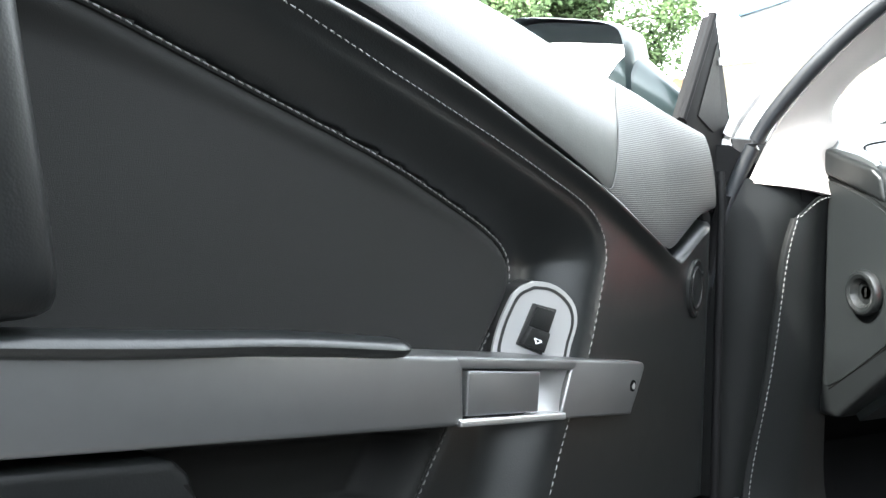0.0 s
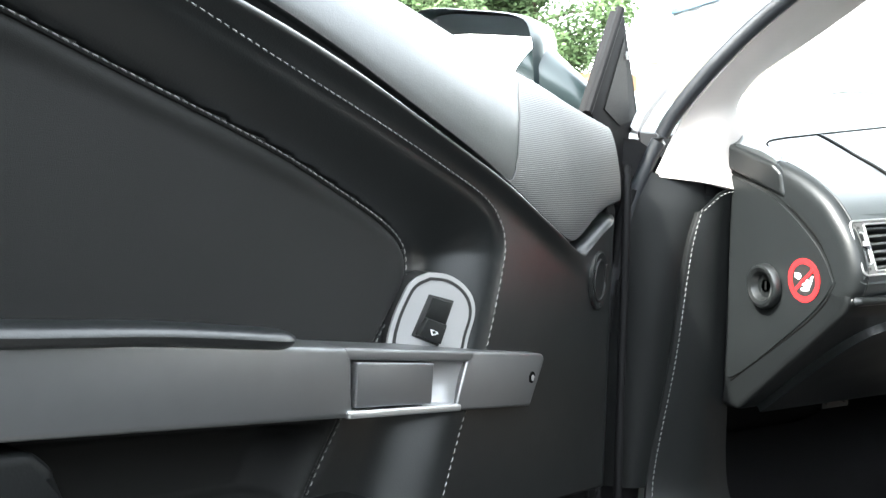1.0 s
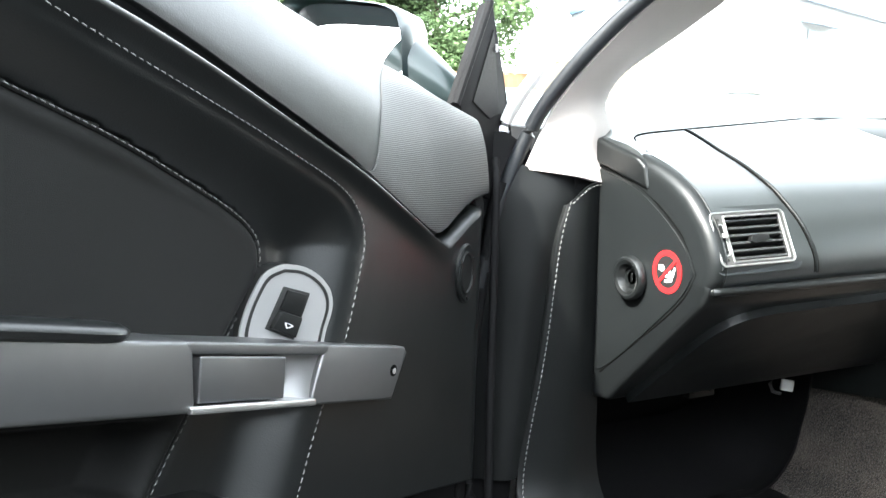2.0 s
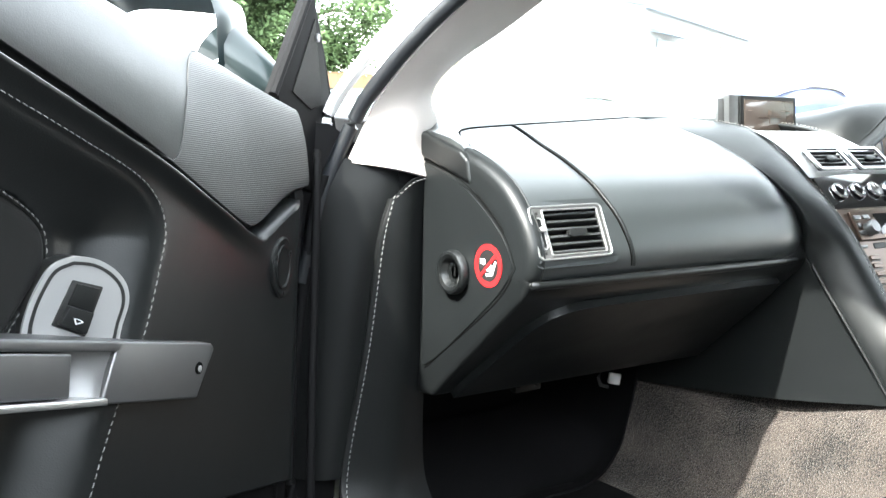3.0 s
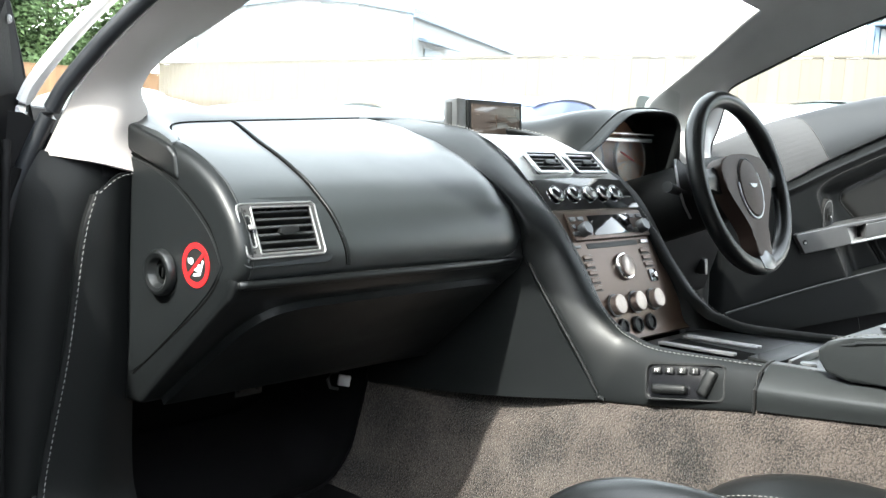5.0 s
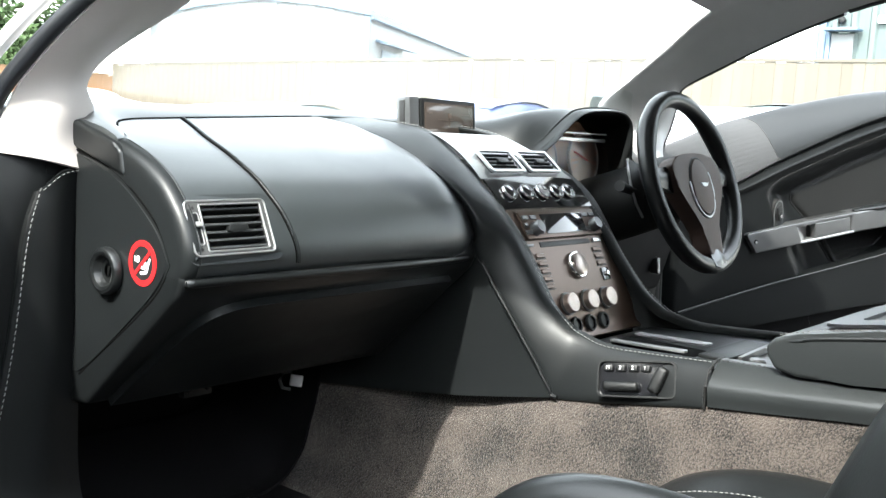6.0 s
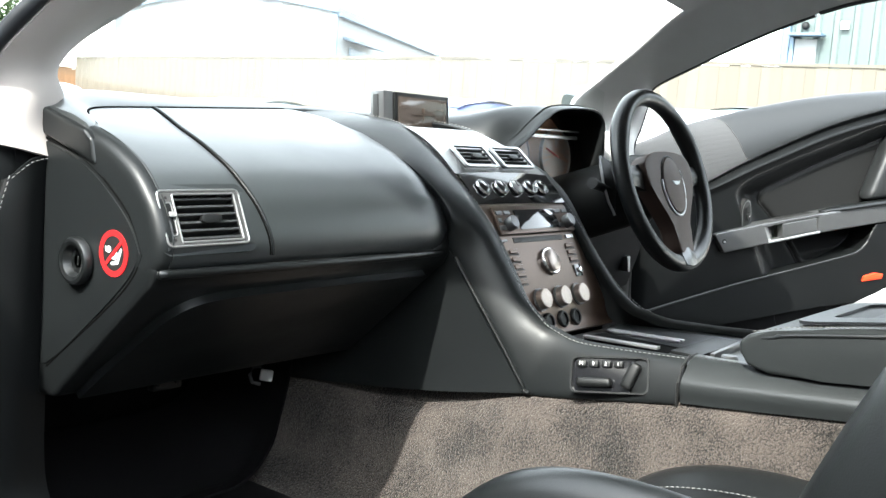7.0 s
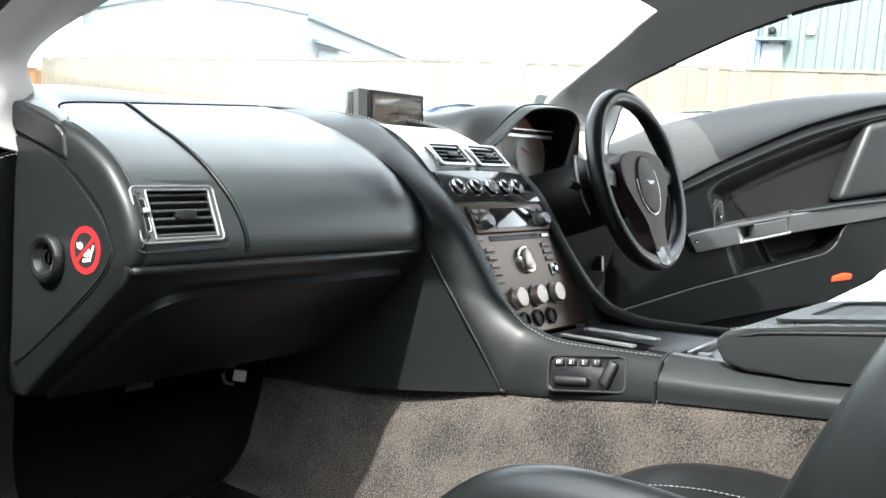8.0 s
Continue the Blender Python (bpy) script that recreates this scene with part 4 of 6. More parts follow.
# ---- steering wheel ----
WC, TILT_W = V(0.366, 0.762, 0.770), 20.5
WM = facing(WC, V(0, -math.cos(radians(TILT_W)), math.sin(radians(TILT_W))), V(0, math.sin(radians(TILT_W)), math.cos(radians(TILT_W))))
wheel = empty("steering_wheel", "black leather steering wheel with brown-black hub", "steering wheel", at=tuple(WC))
bm = bmesh.new()
n = 96
pts = []
for k in range(n):
    a = 2 * math.pi * k / n
    flat = 0.003 * max(0.0, math.cos(a - math.radians(270))) ** 6
    pts.append(WM @ V((0.1548 - flat) * math.cos(a), (0.1548 - flat) * math.sin(a), 0))
rad = [0.0152 + 0.002 * sum(math.exp(-((math.degrees(2 * math.pi * k / n) - c + 180) % 360 - 180) ** 2 / 200) for c in (35, 145)) for k in range(n)]
tube(bm, pts, rad, 14, closed=True, up=WM.to_3x3() @ V(0, 0, 1))
part("rim", bm, LEATHER, wheel)
HUB = [(-0.092, 0.036), (-0.07, 0.050), (-0.03, 0.057), (0.03, 0.057), (0.07, 0.050), (0.092, 0.036), (0.090, 0.004), (0.072, -0.026), (0.046, -0.058), (0.029, -0.088), (0.024, -0.126), (-0.024, -0.126), (-0.029, -0.088), (-0.046, -0.058), (-0.072, -0.026), (-0.090, 0.004)]
bm = bmesh.new()
prism(bm, [WM @ V(p.x, p.y - 0.008, -0.016) for p in cr([(x, y, 0) for x, y in HUB] + [(*HUB[0], 0)], 3)[:-1]], WM.to_3x3() @ V(0, 0, 0.030), 0.009, 4)
hub = part("hub", bm, BROWN_HUB, wheel, "brown-black leather hub")
HM = WM @ Matrix.Translation((0, -0.012, 0))
bm = bmesh.new()
lathe(bm, [(0.049, 0.008), (0.049, 0.0145), (0.047, 0.0175), (0.03, 0.0205), (0.0, 0.022)], HM, 44, (0.80, 1.06))
part("airbag_cover", bm, BROWN_HUB, hub)
bm = bmesh.new()
tube(bm, [HM @ V(0.0405 * math.cos(a), 0.0535 * math.sin(a), 0.0148) for a in [radians(9 * k) for k in range(40)]], 0.0012, 6, closed=True)
part("cover_gap", bm, BLACK, hub)
bm = bmesh.new()
tube(bm, [HM @ V(0.0425 * math.cos(a), 0.0555 * math.sin(a), 0.0150) for a in [radians(170 + 9.5 * k) for k in range(24)]], 0.0018, 8)
part("hub_trim", bm, ALU, hub, "silver crescent trim")
bm = bmesh.new()
prism(bm, [HM @ V(x * 0.72, y * 0.8 + 0.002, 0.0205) for x, y in [(-0.020, 0.005), (-0.006, 0.0035), (0.0, 0.005), (0.006, 0.0035), (0.020, 0.005), (0.012, -0.002), (0.004, -0.004), (-0.004, -0.004), (-0.012, -0.002)]], WM.to_3x3() @ V(0, 0, 0.0022), 0)
part("badge", bm, ALU, hub, "small silver winged emblem")
for sx in (-1, 1):
    rows = loft([[WM @ V(sx * 0.080, 0.030, 0.000), WM @ V(sx * 0.080, 0.012, 0.006), WM @ V(sx * 0.080, -0.020, 0.000)], [WM @ V(sx * 0.115, 0.026, 0.0), WM @ V(sx * 0.115, 0.010, 0.005), WM @ V(sx * 0.115, -0.010, 0.0)], [WM @ V(sx * 0.150, 0.030, 0.0), WM @ V(sx * 0.150, 0.010, 0.004), WM @ V(sx * 0.150, -0.008, 0.0)]], 4, 4)
    skin("side_spoke", rows, LEATHER, wheel, "", 0.012, away=WM.to_3x3() @ V(0, 0, -1))
rows = loft([[WM @ V(-0.022, -0.128, 0.010), WM @ V(0, -0.126, 0.0145), WM @ V(0.022, -0.128, 0.010)], [WM @ V(-0.026, -0.142, 0.0145), WM @ V(0, -0.142, 0.0185), WM @ V(0.026, -0.142, 0.0145)], [WM @ V(-0.022, -0.156, 0.0160), WM @ V(0, -0.160, 0.0172), WM @ V(0.022, -0.156, 0.0160)]], 4, 5)
skin("spoke_foot", rows, SATIN, wheel, "satin metal spoke foot", 0.010, away=WM.to_3x3() @ V(0, 0, -1))
column = empty("steering_column", "black steering column shroud with stalks and paddles", "steering column", at=(0.366, 0.9, 0.74))
bm = bmesh.new()
lathe(bm, [(0.046, -0.015), (0.054, -0.05), (0.058, -0.2), (0.06, -0.3)], WM, 28, (1, 1.15))
part("shroud", bm, PLASTIC, column)
for sx in (-1, 1):
    bm = bmesh.new()
    prism(bm, [WM @ V(sx * x, y, -0.072) for x, y in [(0.06, 0.055), (0.090, 0.064), (0.102, 0.03), (0.101, -0.02), (0.086, -0.048), (0.076, -0.02), (0.06, 0.0)]], WM.to_3x3() @ V(0, 0, 0.006), 0.002)
    pd = part("paddle", bm, PLASTIC, column, "black gearshift paddle with bright edge")
    bm = bmesh.new()
    tube(bm, [WM @ V(sx * x, y, -0.066) for x, y in [(0.092, 0.062), (0.099, 0.045), (0.103, 0.015), (0.100, -0.02), (0.088, -0.045)]], 0.0024, 8)
    part("paddle_edge", bm, ALU, pd)
    bm = bmesh.new()
    tube(bm, [WM @ V(sx * 0.05, 0.0, -0.075), WM @ V(sx * 0.10, 0.005, -0.07), WM @ V(sx * 0.15, 0.012, -0.062)], [0.006, 0.007, 0.010], 10)
    part("stalk", bm, PLASTIC, column)


# ---- doors ----
def at_u(knots, u):
    for (a, va), (b, vb) in zip(knots, knots[1:]):
        if a <= u <= b:
            return va + (vb - va) * (u - a) / (b - a)
    return knots[0][1] if u < knots[0][0] else knots[-1][1]


def smooth_knots(knots, n=6):
    return [(p.x, p.y) for p in cr([(a, b, 0) for a, b in knots], n)]


RIDGE = smooth_knots([(-0.02, 0.754), (0.028, 0.750), (0.052, 0.744), (0.077, 0.734), (0.103, 0.7235), (0.130, 0.7245), (0.211, 0.768), (0.296, 0.814), (0.421, 0.870), (0.517, 0.911), (0.618, 0.947), (0.76, 0.988), (0.9, 1.018), (1.12, 1.055)])
TOP = smooth_knots([(-0.04, 0.834), (-0.02, 0.840), (0.068, 0.871), (0.147, 0.901), (0.319, 0.952), (0.389, 0.970), (0.56, 1.008), (0.8, 1.045), (1.12, 1.085)])
OUTER = smooth_knots([(1.12, 1.045), (0.95, 1.02), (0.80, 0.980), (0.686, 0.944), (0.561, 0.895), (0.467, 0.857), (0.386, 0.822), (0.320, 0.791), (0.292, 0.767), (0.283, 0.743), (0.289, 0.717), (0.315, 0.653), (0.349, 0.603), (0.383, 0.540), (0.43, 0.44), (0.47, 0.30)])
INNER = smooth_knots([(0.95, 0.980), (0.87, 0.961), (0.785, 0.934), (0.666, 0.888), (0.554, 0.843), (0.488, 0.8125), (0.42, 0.778), (0.387, 0.755), (0.379, 0.736), (0.385, 0.712), (0.422, 0.674), (0.471, 0.617), (0.511, 0.57), (0.58, 0.47), (0.66, 0.30)])


def depth_inside(curve, close, us, vs):
    """Signed distance to a curve, positive on the side that 'close' encloses."""
    c = np.array(curve)
    poly = np.array(list(curve) + close)
    P = np.stack([us, vs], -1)
    best = np.full(us.shape, 9.0)
    for a, b in zip(c, c[1:]):
        d = b - a
        t = np.clip(((P - a) @ d) / (d @ d), 0, 1)
        q = P - (a + t[..., None] * d)
        best = np.minimum(best, np.hypot(q[..., 0], q[..., 1]))
    inside = np.zeros(us.shape, bool)
    for a, b in zip(poly, np.roll(poly, -1, 0)):
        cross = (a[1] > vs) != (b[1] > vs)
        with np.errstate(divide="ignore", invalid="ignore"):
            xi = a[0] + (vs - a[1]) * (b[0] - a[0]) / (b[1] - a[1])
        inside ^= cross & (us < xi)
    return np.where(inside, best, -best)


def sstep(a, b, x):
    t = np.clip((x - a) / (b - a), 0, 1)
    return t * t * (3 - 2 * t)


def bar_low(u):
    return 0.586 + (u - 0.254) * 0.211


def panel_depth(us, vs):
    """How far the inner panel stands out at (along, up)."""
    d_out = depth_inside(OUTER, [(1.3, 0.2), (1.3, 1.05)], us, vs)
    d_in = depth_inside(INNER, [(1.3, 0.25), (1.3, 0.985)], us, vs)
    n = 0.012 - 0.042 * sstep(-0.004, 0.068, d_out)
    n += 0.006 * sstep(0.0, 0.012, d_in) - 0.003 * np.exp(-(d_in / 0.004) ** 2)
    n -= 0.0012 * np.exp(-((d_out - 0.003) / 0.0025) ** 2)
    low = bar_low(us) - 0.01
    n -= 0.045 * sstep(0.010, 0.040, d_in) * sstep(0.0, 0.015, low - vs) * sstep(0.0, 0.01, vs - (0.470 + 0.18 * us))
    ridge = np.interp(us, [p[0] for p in RIDGE], [p[1] for p in RIDGE])
    full = sstep(0.08, 0.22, us)
    n += 0.012 * np.exp(-((ridge - 0.008 - vs) / 0.014) ** 2) * full - 0.028 * sstep(0.004 + 0.008 * full, 0.0, ridge - vs)
    n -= 0.03 * sstep(0.05, -0.02, us)
    return n


def build_door(name, label, hinge, angle, s, tint_label):
    """A car door in its own axes: x from hinge to lock, y towards the cabin (times s), z up."""
    a = radians(angle)
    ob = empty(name, label, "car door")
    LOCAL.append(ob)
    ax = V(-s * math.sin(a), -math.cos(a), 0)
    ay = V(0, 0, 1).cross(ax)
    ob.matrix_world = Matrix.Translation((hinge[0], hinge[1], 0)) @ Matrix((ax, ay, V(0, 0, 1))).transposed().to_4x4()

    def P(u, v, n=0.0):
        # the driver's door sits lower in its upper half
        w = min(1.0, max(0.0, (v - 0.66) / 0.14))
        return V(u, s * n, v - (0.022 * w * w * (3 - 2 * w) if s < 0 else 0.0))

    inn = V(0, s, 0)
    # inner panel
    us = np.array(sorted(set(np.round(np.concatenate([np.linspace(0.0, 0.6, 130), np.linspace(0.6, 1.1, 50)]), 5))))
    rows, flags = [], []
    for u in us:
        top = at_u(RIDGE, u)
        vs = np.linspace(0.43 + 0.19 * u, top, 125)
        ns = panel_depth(np.full(vs.shape, u), vs)
        bend = [0.045 * max(0.0, 0.75 - v) * max(0, 1 - u / 0.4) for v in vs]
        rows.append([P(u + q, v, n) for q, v, n in zip(bend, vs, ns)])
        ins = depth_inside(INNER, [(1.3, 0.25), (1.3, 0.985)], np.full(vs.shape, u), vs)
        flags.append(ins > 0.0)
    # the driver's panel takes the darkened leather to stand for its shade
    for nm, mt, want, lab in (("inner_panel", LEATHER if s > 0 else LEATHER_SHADED, False, "black leather inner panel"), ("insert_panel", SUEDE, True, "dark matt insert panel with stitched edge")):
        bm = bmesh.new()
        made = {}
        for i in range(len(rows) - 1):
            for j in range(len(rows[0]) - 1):
                if bool(flags[i][j]) == want:
                    quad = []
                    for k in ((i, j), (i, j + 1), (i + 1, j + 1), (i + 1, j)):
                        if k not in made:
                            made[k] = bm.verts.new(rows[k[0]][k[1]])
                        quad.append(made[k])
                    bm.faces.new(quad)
        bmesh.ops.recalc_face_normals(bm, faces=bm.faces)
        bm.normal_update()
        if sum((f.normal for f in bm.faces), Vector()).dot(inn) < 0:
            bmesh.ops.reverse_faces(bm, faces=bm.faces)
        me = bpy.data.meshes.new(nm)
        for f in bm.faces:
            f.smooth = True
        bm.to_mesh(me)
        bm.free()
        p = link(nm, me, mt, ob, lab)
        sol = p.modifiers.new("thickness", "SOLIDIFY")
        sol.thickness, sol.offset = 0.003, -1
    # upper roll, and ribbed trim ahead of it
    def trim_edge(j):
        if s < 0:
            return 0.364 - 0.175 * j / 28
        return 0.316 - 0.250 * j / 28 + 0.013 * float(np.interp(j, (7, 12, 16, 20, 24), (0, 0.8, 1, 0.9, 0)))

    def remap(u0f, u1f, k):
        out = []
        for i in range(k):
            base = []
            for j in range(29):
                edge = trim_edge(j)
                lo, hi = u0f(edge), u1f(edge)
                base.append(lo + (hi - lo) * i / (k - 1))
            r = [roll_at(u, j) for j, u in enumerate(base)]
            out.append(r)
        return out
    def roll_at(u, j):
        r, t = at_u(RIDGE, u) + 0.0015, at_u(TOP, u)
        h = t - r
        g = -0.020 - 0.036 * max(0.0, min(1.0, u / 0.2))
        c = cr([P(u, r - 0.004, -0.016), P(u, r + 0.006, -0.006), P(u, r + 0.012, 0.0), P(u, r + 0.012 + 0.45 * (h - 0.012), g * 0.16), P(u, r + 0.012 + 0.84 * (h - 0.012), g * 0.55), P(u, t, g), P(u, t - 0.006, g - 0.016), P(u, t - 0.03, g - 0.024)], 4)
        return c[j]
    skin("upper_roll", remap(lambda e: e + 0.001, lambda e: 1.1, 60), LEATHER_SKYLIT, ob, "soft black leather roll along the window sill", 0.004, away=-inn)
    skin("ribbed_trim", remap(lambda e: 0.0, lambda e: e - 0.001, 24), RIBBED, ob, "grey ribbed trim panel", 0.004, away=-inn)
    bm = bmesh.new()
    tube(bm, [roll_at(trim_edge(j), j) + inn * 0.0004 for j in range(2, 24)], 0.0007, 6)
    part("trim_seam", bm, THREAD_GREY, ob, "thin pale seam between roll and ribbed trim")
    # stitching
    for curve, m in ((OUTER, THREAD), (INNER, THREAD)):
        pts = [p for p in curve if 0.34 < p[1]]
        arr = np.array(pts)
        ns = panel_depth(arr[:, 0], arr[:, 1])
        stitches("stitching", [P(u, v, n + (0.002 if curve is OUTER else 0.003)) for (u, v), n in zip(pts, ns)], inn, m if s > 0 else THREAD_GREY, ob, length=0.0045, gap=0.0028, radius=0.00055)
    pts = [p for p in INNER if 0.34 < p[1]]
    arr = np.array(pts)
    bm = bmesh.new()
    tube(bm, [P(u, v, n) for (u, v), n in zip(pts, panel_depth(arr[:, 0], arr[:, 1]))], 0.0022, 8)
    part("insert_edge", bm, SUEDE, ob, "folded leather edge of the insert")
    # bar with a pull
    hi = lambda u: 0.631 + (u - 0.226) * 0.2195
    lo = bar_low

    def bar_piece(nm, pts, n0, n1, material, bev=0.0025, parent=ob, lab=""):
        bm = bmesh.new()
        prism(bm, [P(u, v, n0) for u, v in pts], V(0, s * (n1 - n0), 0), bev, 3)
        return part(nm, bm, material, parent, lab)

    bar_piece("bar", [(0.522, lo(0.522)), (1.09, lo(1.09)), (1.09, hi(1.09)), (0.522, hi(0.522))], -0.03, 0.027, SATIN, 0.0045, lab="satin graphite door bar")
    bar_piece("bar_front", [(0.256, lo(0.254)), (0.385, lo(0.385)), (0.362, hi(0.362)), (0.232, hi(0.232)), (0.2275, hi(0.226) - 0.005)], -0.03, 0.027, SATIN)
    bar_piece("bar_top", [(0.355, hi(0.355) - 0.0095), (0.53, hi(0.53) - 0.0095), (0.53, hi(0.53)), (0.355, hi(0.355))], -0.02, 0.027, SATIN)
    bar_piece("bar_bottom", [(0.38, lo(0.38)), (0.53, lo(0.53)), (0.53, lo(0.53) + 0.006), (0.38, lo(0.38) + 0.006)], -0.02, 0.030, ALU, 0.002)
    bm = bmesh.new()
    scoop = []
    for k in range(13):
        c = k / 12
        w = 0.5 - 0.5 * math.cos(math.pi * min(1.0, c * 1.15))
        scoop.append([P(0.360 + 0.072 * c + 0.025 * (1 - c) * (1 - f), lo(0.385) + 0.003 + (hi(0.39) - lo(0.385) - 0.009) * f + 0.006 * c, 0.025 - 0.030 * w - 0.004 * math.sin(math.pi * f)) for f in [j / 8 for j in range(9)]])
    sheet(bm, scoop)
    bmesh.ops.solidify(bm, geom=bm.faces[:], thickness=0.001)
    part("pull_recess", bm, GREYTRIM, ob, "bright scooped pull recess")
    bar_piece("pull_paddle", [(0.421, lo(0.421) + 0.0075), (0.520, lo(0.520) + 0.0075), (0.516, hi(0.516) - 0.0105), (0.417, hi(0.417) - 0.0105)], 0.004, 0.0275, SATIN, 0.002, lab="graphite door pull")
    bar_piece("gap", [(0.4205, lo(0.42)), (0.526, lo(0.526)), (0.526, hi(0.526)), (0.4165, hi(0.416))], -0.02, 0.002, BLACK, 0)
    bm = bmesh.new()
    m = facing(P(0.253, 0.6135, 0.0265), inn)
    lathe(bm, [(0.0056, 0), (0.0056, 0.0010), (0.0046, 0.0012), (0.0, 0.0009)], m, 20)
    bolt = part("bolt", bm, GAP, ob)
    bm = bmesh.new()
    lathe(bm, [(0.0040, 0), (0.0040, 0.0014), (0.0022, 0.0020), (0.0, 0.0020)], m @ Matrix.Translation((0.0014, -0.001, -0.0006)), 14)
    part("bolt_head", bm, ALU, bolt)
    # pad on the bar
    bm = bmesh.new()
    pts = cr([P(0.580, 0.7125, 0.012) if s > 0 else P(0.535, 0.7025, 0.012), P(0.60, 0.7165, 0.016), P(0.7, 0.739, 0.018), P(0.80, 0.7575, 0.019), P(0.89, 0.775, 0.016)], 6)
    k = len(pts)
    tube(bm, pts, [0.017 * min(1.0, 0.35 + 3.0 * i / k) for i in range(k)], 18, flat=0.46)
    part("arm_pad", bm, LEATHER, ob, "black leather arm pad")
    # rear pad and map pocket
    bm = bmesh.new()
    pad = (0.846, 0.777, 0.866, 0.985) if s > 0 else (0.672, 0.745, 0.742, 0.958)
    prism(bm, [P(pad[0], pad[1], -0.03), P(1.1, 0.83, -0.03), P(1.1, 1.04, -0.03), P(pad[2], pad[3], -0.03)], V(0, s * (0.078 if s > 0 else 0.056), 0), 0.03 if s > 0 else 0.022, 6)
    # the two doors' pads differ only to carry their different light
    part("rear_pad", bm, LEATHER_SHADED if s > 0 else LEATHER_SKYLIT, ob, "thick padded leather panel")
    bm = bmesh.new()
    if s > 0:
        pocket = [(0.46, 0.53), (0.46, 0.555), (0.66, 0.592), (0.74, 0.610), (0.758, 0.632), (0.766, lo(0.766) - 0.018), (0.778, lo(0.778) - 0.007), (1.09, lo(1.09) - 0.006), (1.09, 0.645), (0.85, 0.60)]
    else:
        pocket = [(0.065, 0.440), (0.178, 0.473), (0.302, 0.508), (0.465, 0.548), (0.633, 0.590), (0.668, 0.604), (0.690, 0.626), (0.704, 0.656), (0.714, lo(0.714) - 0.008), (1.09, lo(1.09) - 0.006), (1.09, 0.66), (0.80, 0.53), (0.745, 0.497), (0.677, 0.468), (0.518, 0.449), (0.30, 0.412), (0.07, 0.37)]
    prism(bm, [P(u, v, -0.06) for u, v in pocket], V(0, s * 0.078, 0), 0.008 if s > 0 else 0.004, 3)
    part("pocket_front", bm, LEATHER_SHADED, ob, "black map pocket")
    if s < 0:
        # lighter tube added to draw the lit line on the pocket's ridge
        bm = bmesh.new()
        tube(bm, cr([P(u, v - 0.001, 0.0165) for u, v in pocket[:9]], 5), 0.0030, 10)
        part("pocket_highlight", bm, LEATHER_SKYLIT, ob, "lighter tube drawing the highlight on the pocket's edge")
    # window switch on the sloping side of the recess
    def B(u, v, h=0.0):
        u = u + 0.0105 if s > 0 else 0.319 + (u - 0.356) * 0.42
        return P(u + 0.305 * h, v + 0.0022, -(u - 0.31) * 0.32 + 0.010 + 0.952 * h)

    def plate(scale, push):
        pts = [(0.363, 0.7265), (0.380, 0.721), (0.391, 0.707), (0.401, 0.687), (0.406, 0.665), (0.398, 0.650), (0.36, 0.643), (0.330, 0.641), (0.3205, 0.664), (0.314, 0.683), (0.3165, 0.699), (0.328, 0.713), (0.344, 0.7225)]
        cu, cv = 0.356, 0.684
        return [B(cu + (p.x - cu) * scale, cv + (p.y - cv) * scale, push) for p in cr([(u, v, 0) for u, v in pts] + [(*pts[0], 0)], 4)[:-1]]
    out = B(0.35, 0.7, 1.0) - B(0.35, 0.7, 0.0)
    bm = bmesh.new()
    prism(bm, plate(0.985, -0.018), out * 0.0185, 0.0005, 1)
    part("bezel_base", bm, BLACK, ob)
    bm = bmesh.new()
    prism(bm, plate(1.0, 0.0005), out * 0.0025, 0.001, 2)
    bezel = part("switch_bezel", bm, GREYTRIM if s > 0 else PLASTIC, ob, "silver window switch bezel")
    bm = bmesh.new()
    ring(bm, plate(0.90, 0.003), plate(0.835, 0.003), out * 0.0006)
    # black groove on the passenger's side; on the driver's, satin draws rim highlights
    part("bezel_ring", bm, BLACK if s > 0 else SATIN, bezel)
    bm = bmesh.new()
    prism(bm, [B(*q, 0.002) for q in ((0.3635, 0.7075), (0.3375, 0.6985), (0.3545, 0.6595), (0.3820, 0.6735))], out * 0.0022, 0.002, 2)
    part("rocker_well", bm, BLACK, bezel)
    bm = bmesh.new()
    prism(bm, [B(*q, 0.003) for q in ((0.3605, 0.7045), (0.3410, 0.6975), (0.3490, 0.6790), (0.3690, 0.6880))], out * 0.003, 0.001, 2)
    prism(bm, [B(*q, 0.003) for q in ((0.3690, 0.6880), (0.3490, 0.6790), (0.3560, 0.6625), (0.3785, 0.6740))], out * 0.007, 0.0015, 2)
    part("rocker", bm, PLASTIC, bezel)
    bm = bmesh.new()
    o = [B(*q, 0.0102) for q in ((0.369, 0.6795), (0.360, 0.6755), (0.3575, 0.6725), (0.367, 0.6715))]
    cen = sum(o, Vector()) / 4
    o = [cen.lerp(p, 0.7) for p in o]
    ring(bm, o, [cen.lerp(p, 0.7) for p in o], out * 0.0005)
    part("window_mark", bm, WHITE, bezel)
    # tweeter
    m = facing(P(0.079, 0.681, 0.0125), V(-0.1, s, 0))
    bm = bmesh.new()
    lathe(bm, [(0.0326, -0.004), (0.0326, 0.0008), (0.0305, 0.002), (0.026, 0.0012), (0.024, 0.0008)], m, 36, (0.76, 1))
    tw = part("tweeter", bm, LEATHER, ob, "small oval speaker with dark rim")
    bm = bmesh.new()
    lathe(bm, [(0.024, 0.0), (0.0235, 0.0022), (0.0215, 0.0024), (0.018, -0.001), (0.008, -0.004), (0, -0.003)], m, 32, (0.74, 1))
    part("tweeter_cone", bm, PLASTIC, tw)
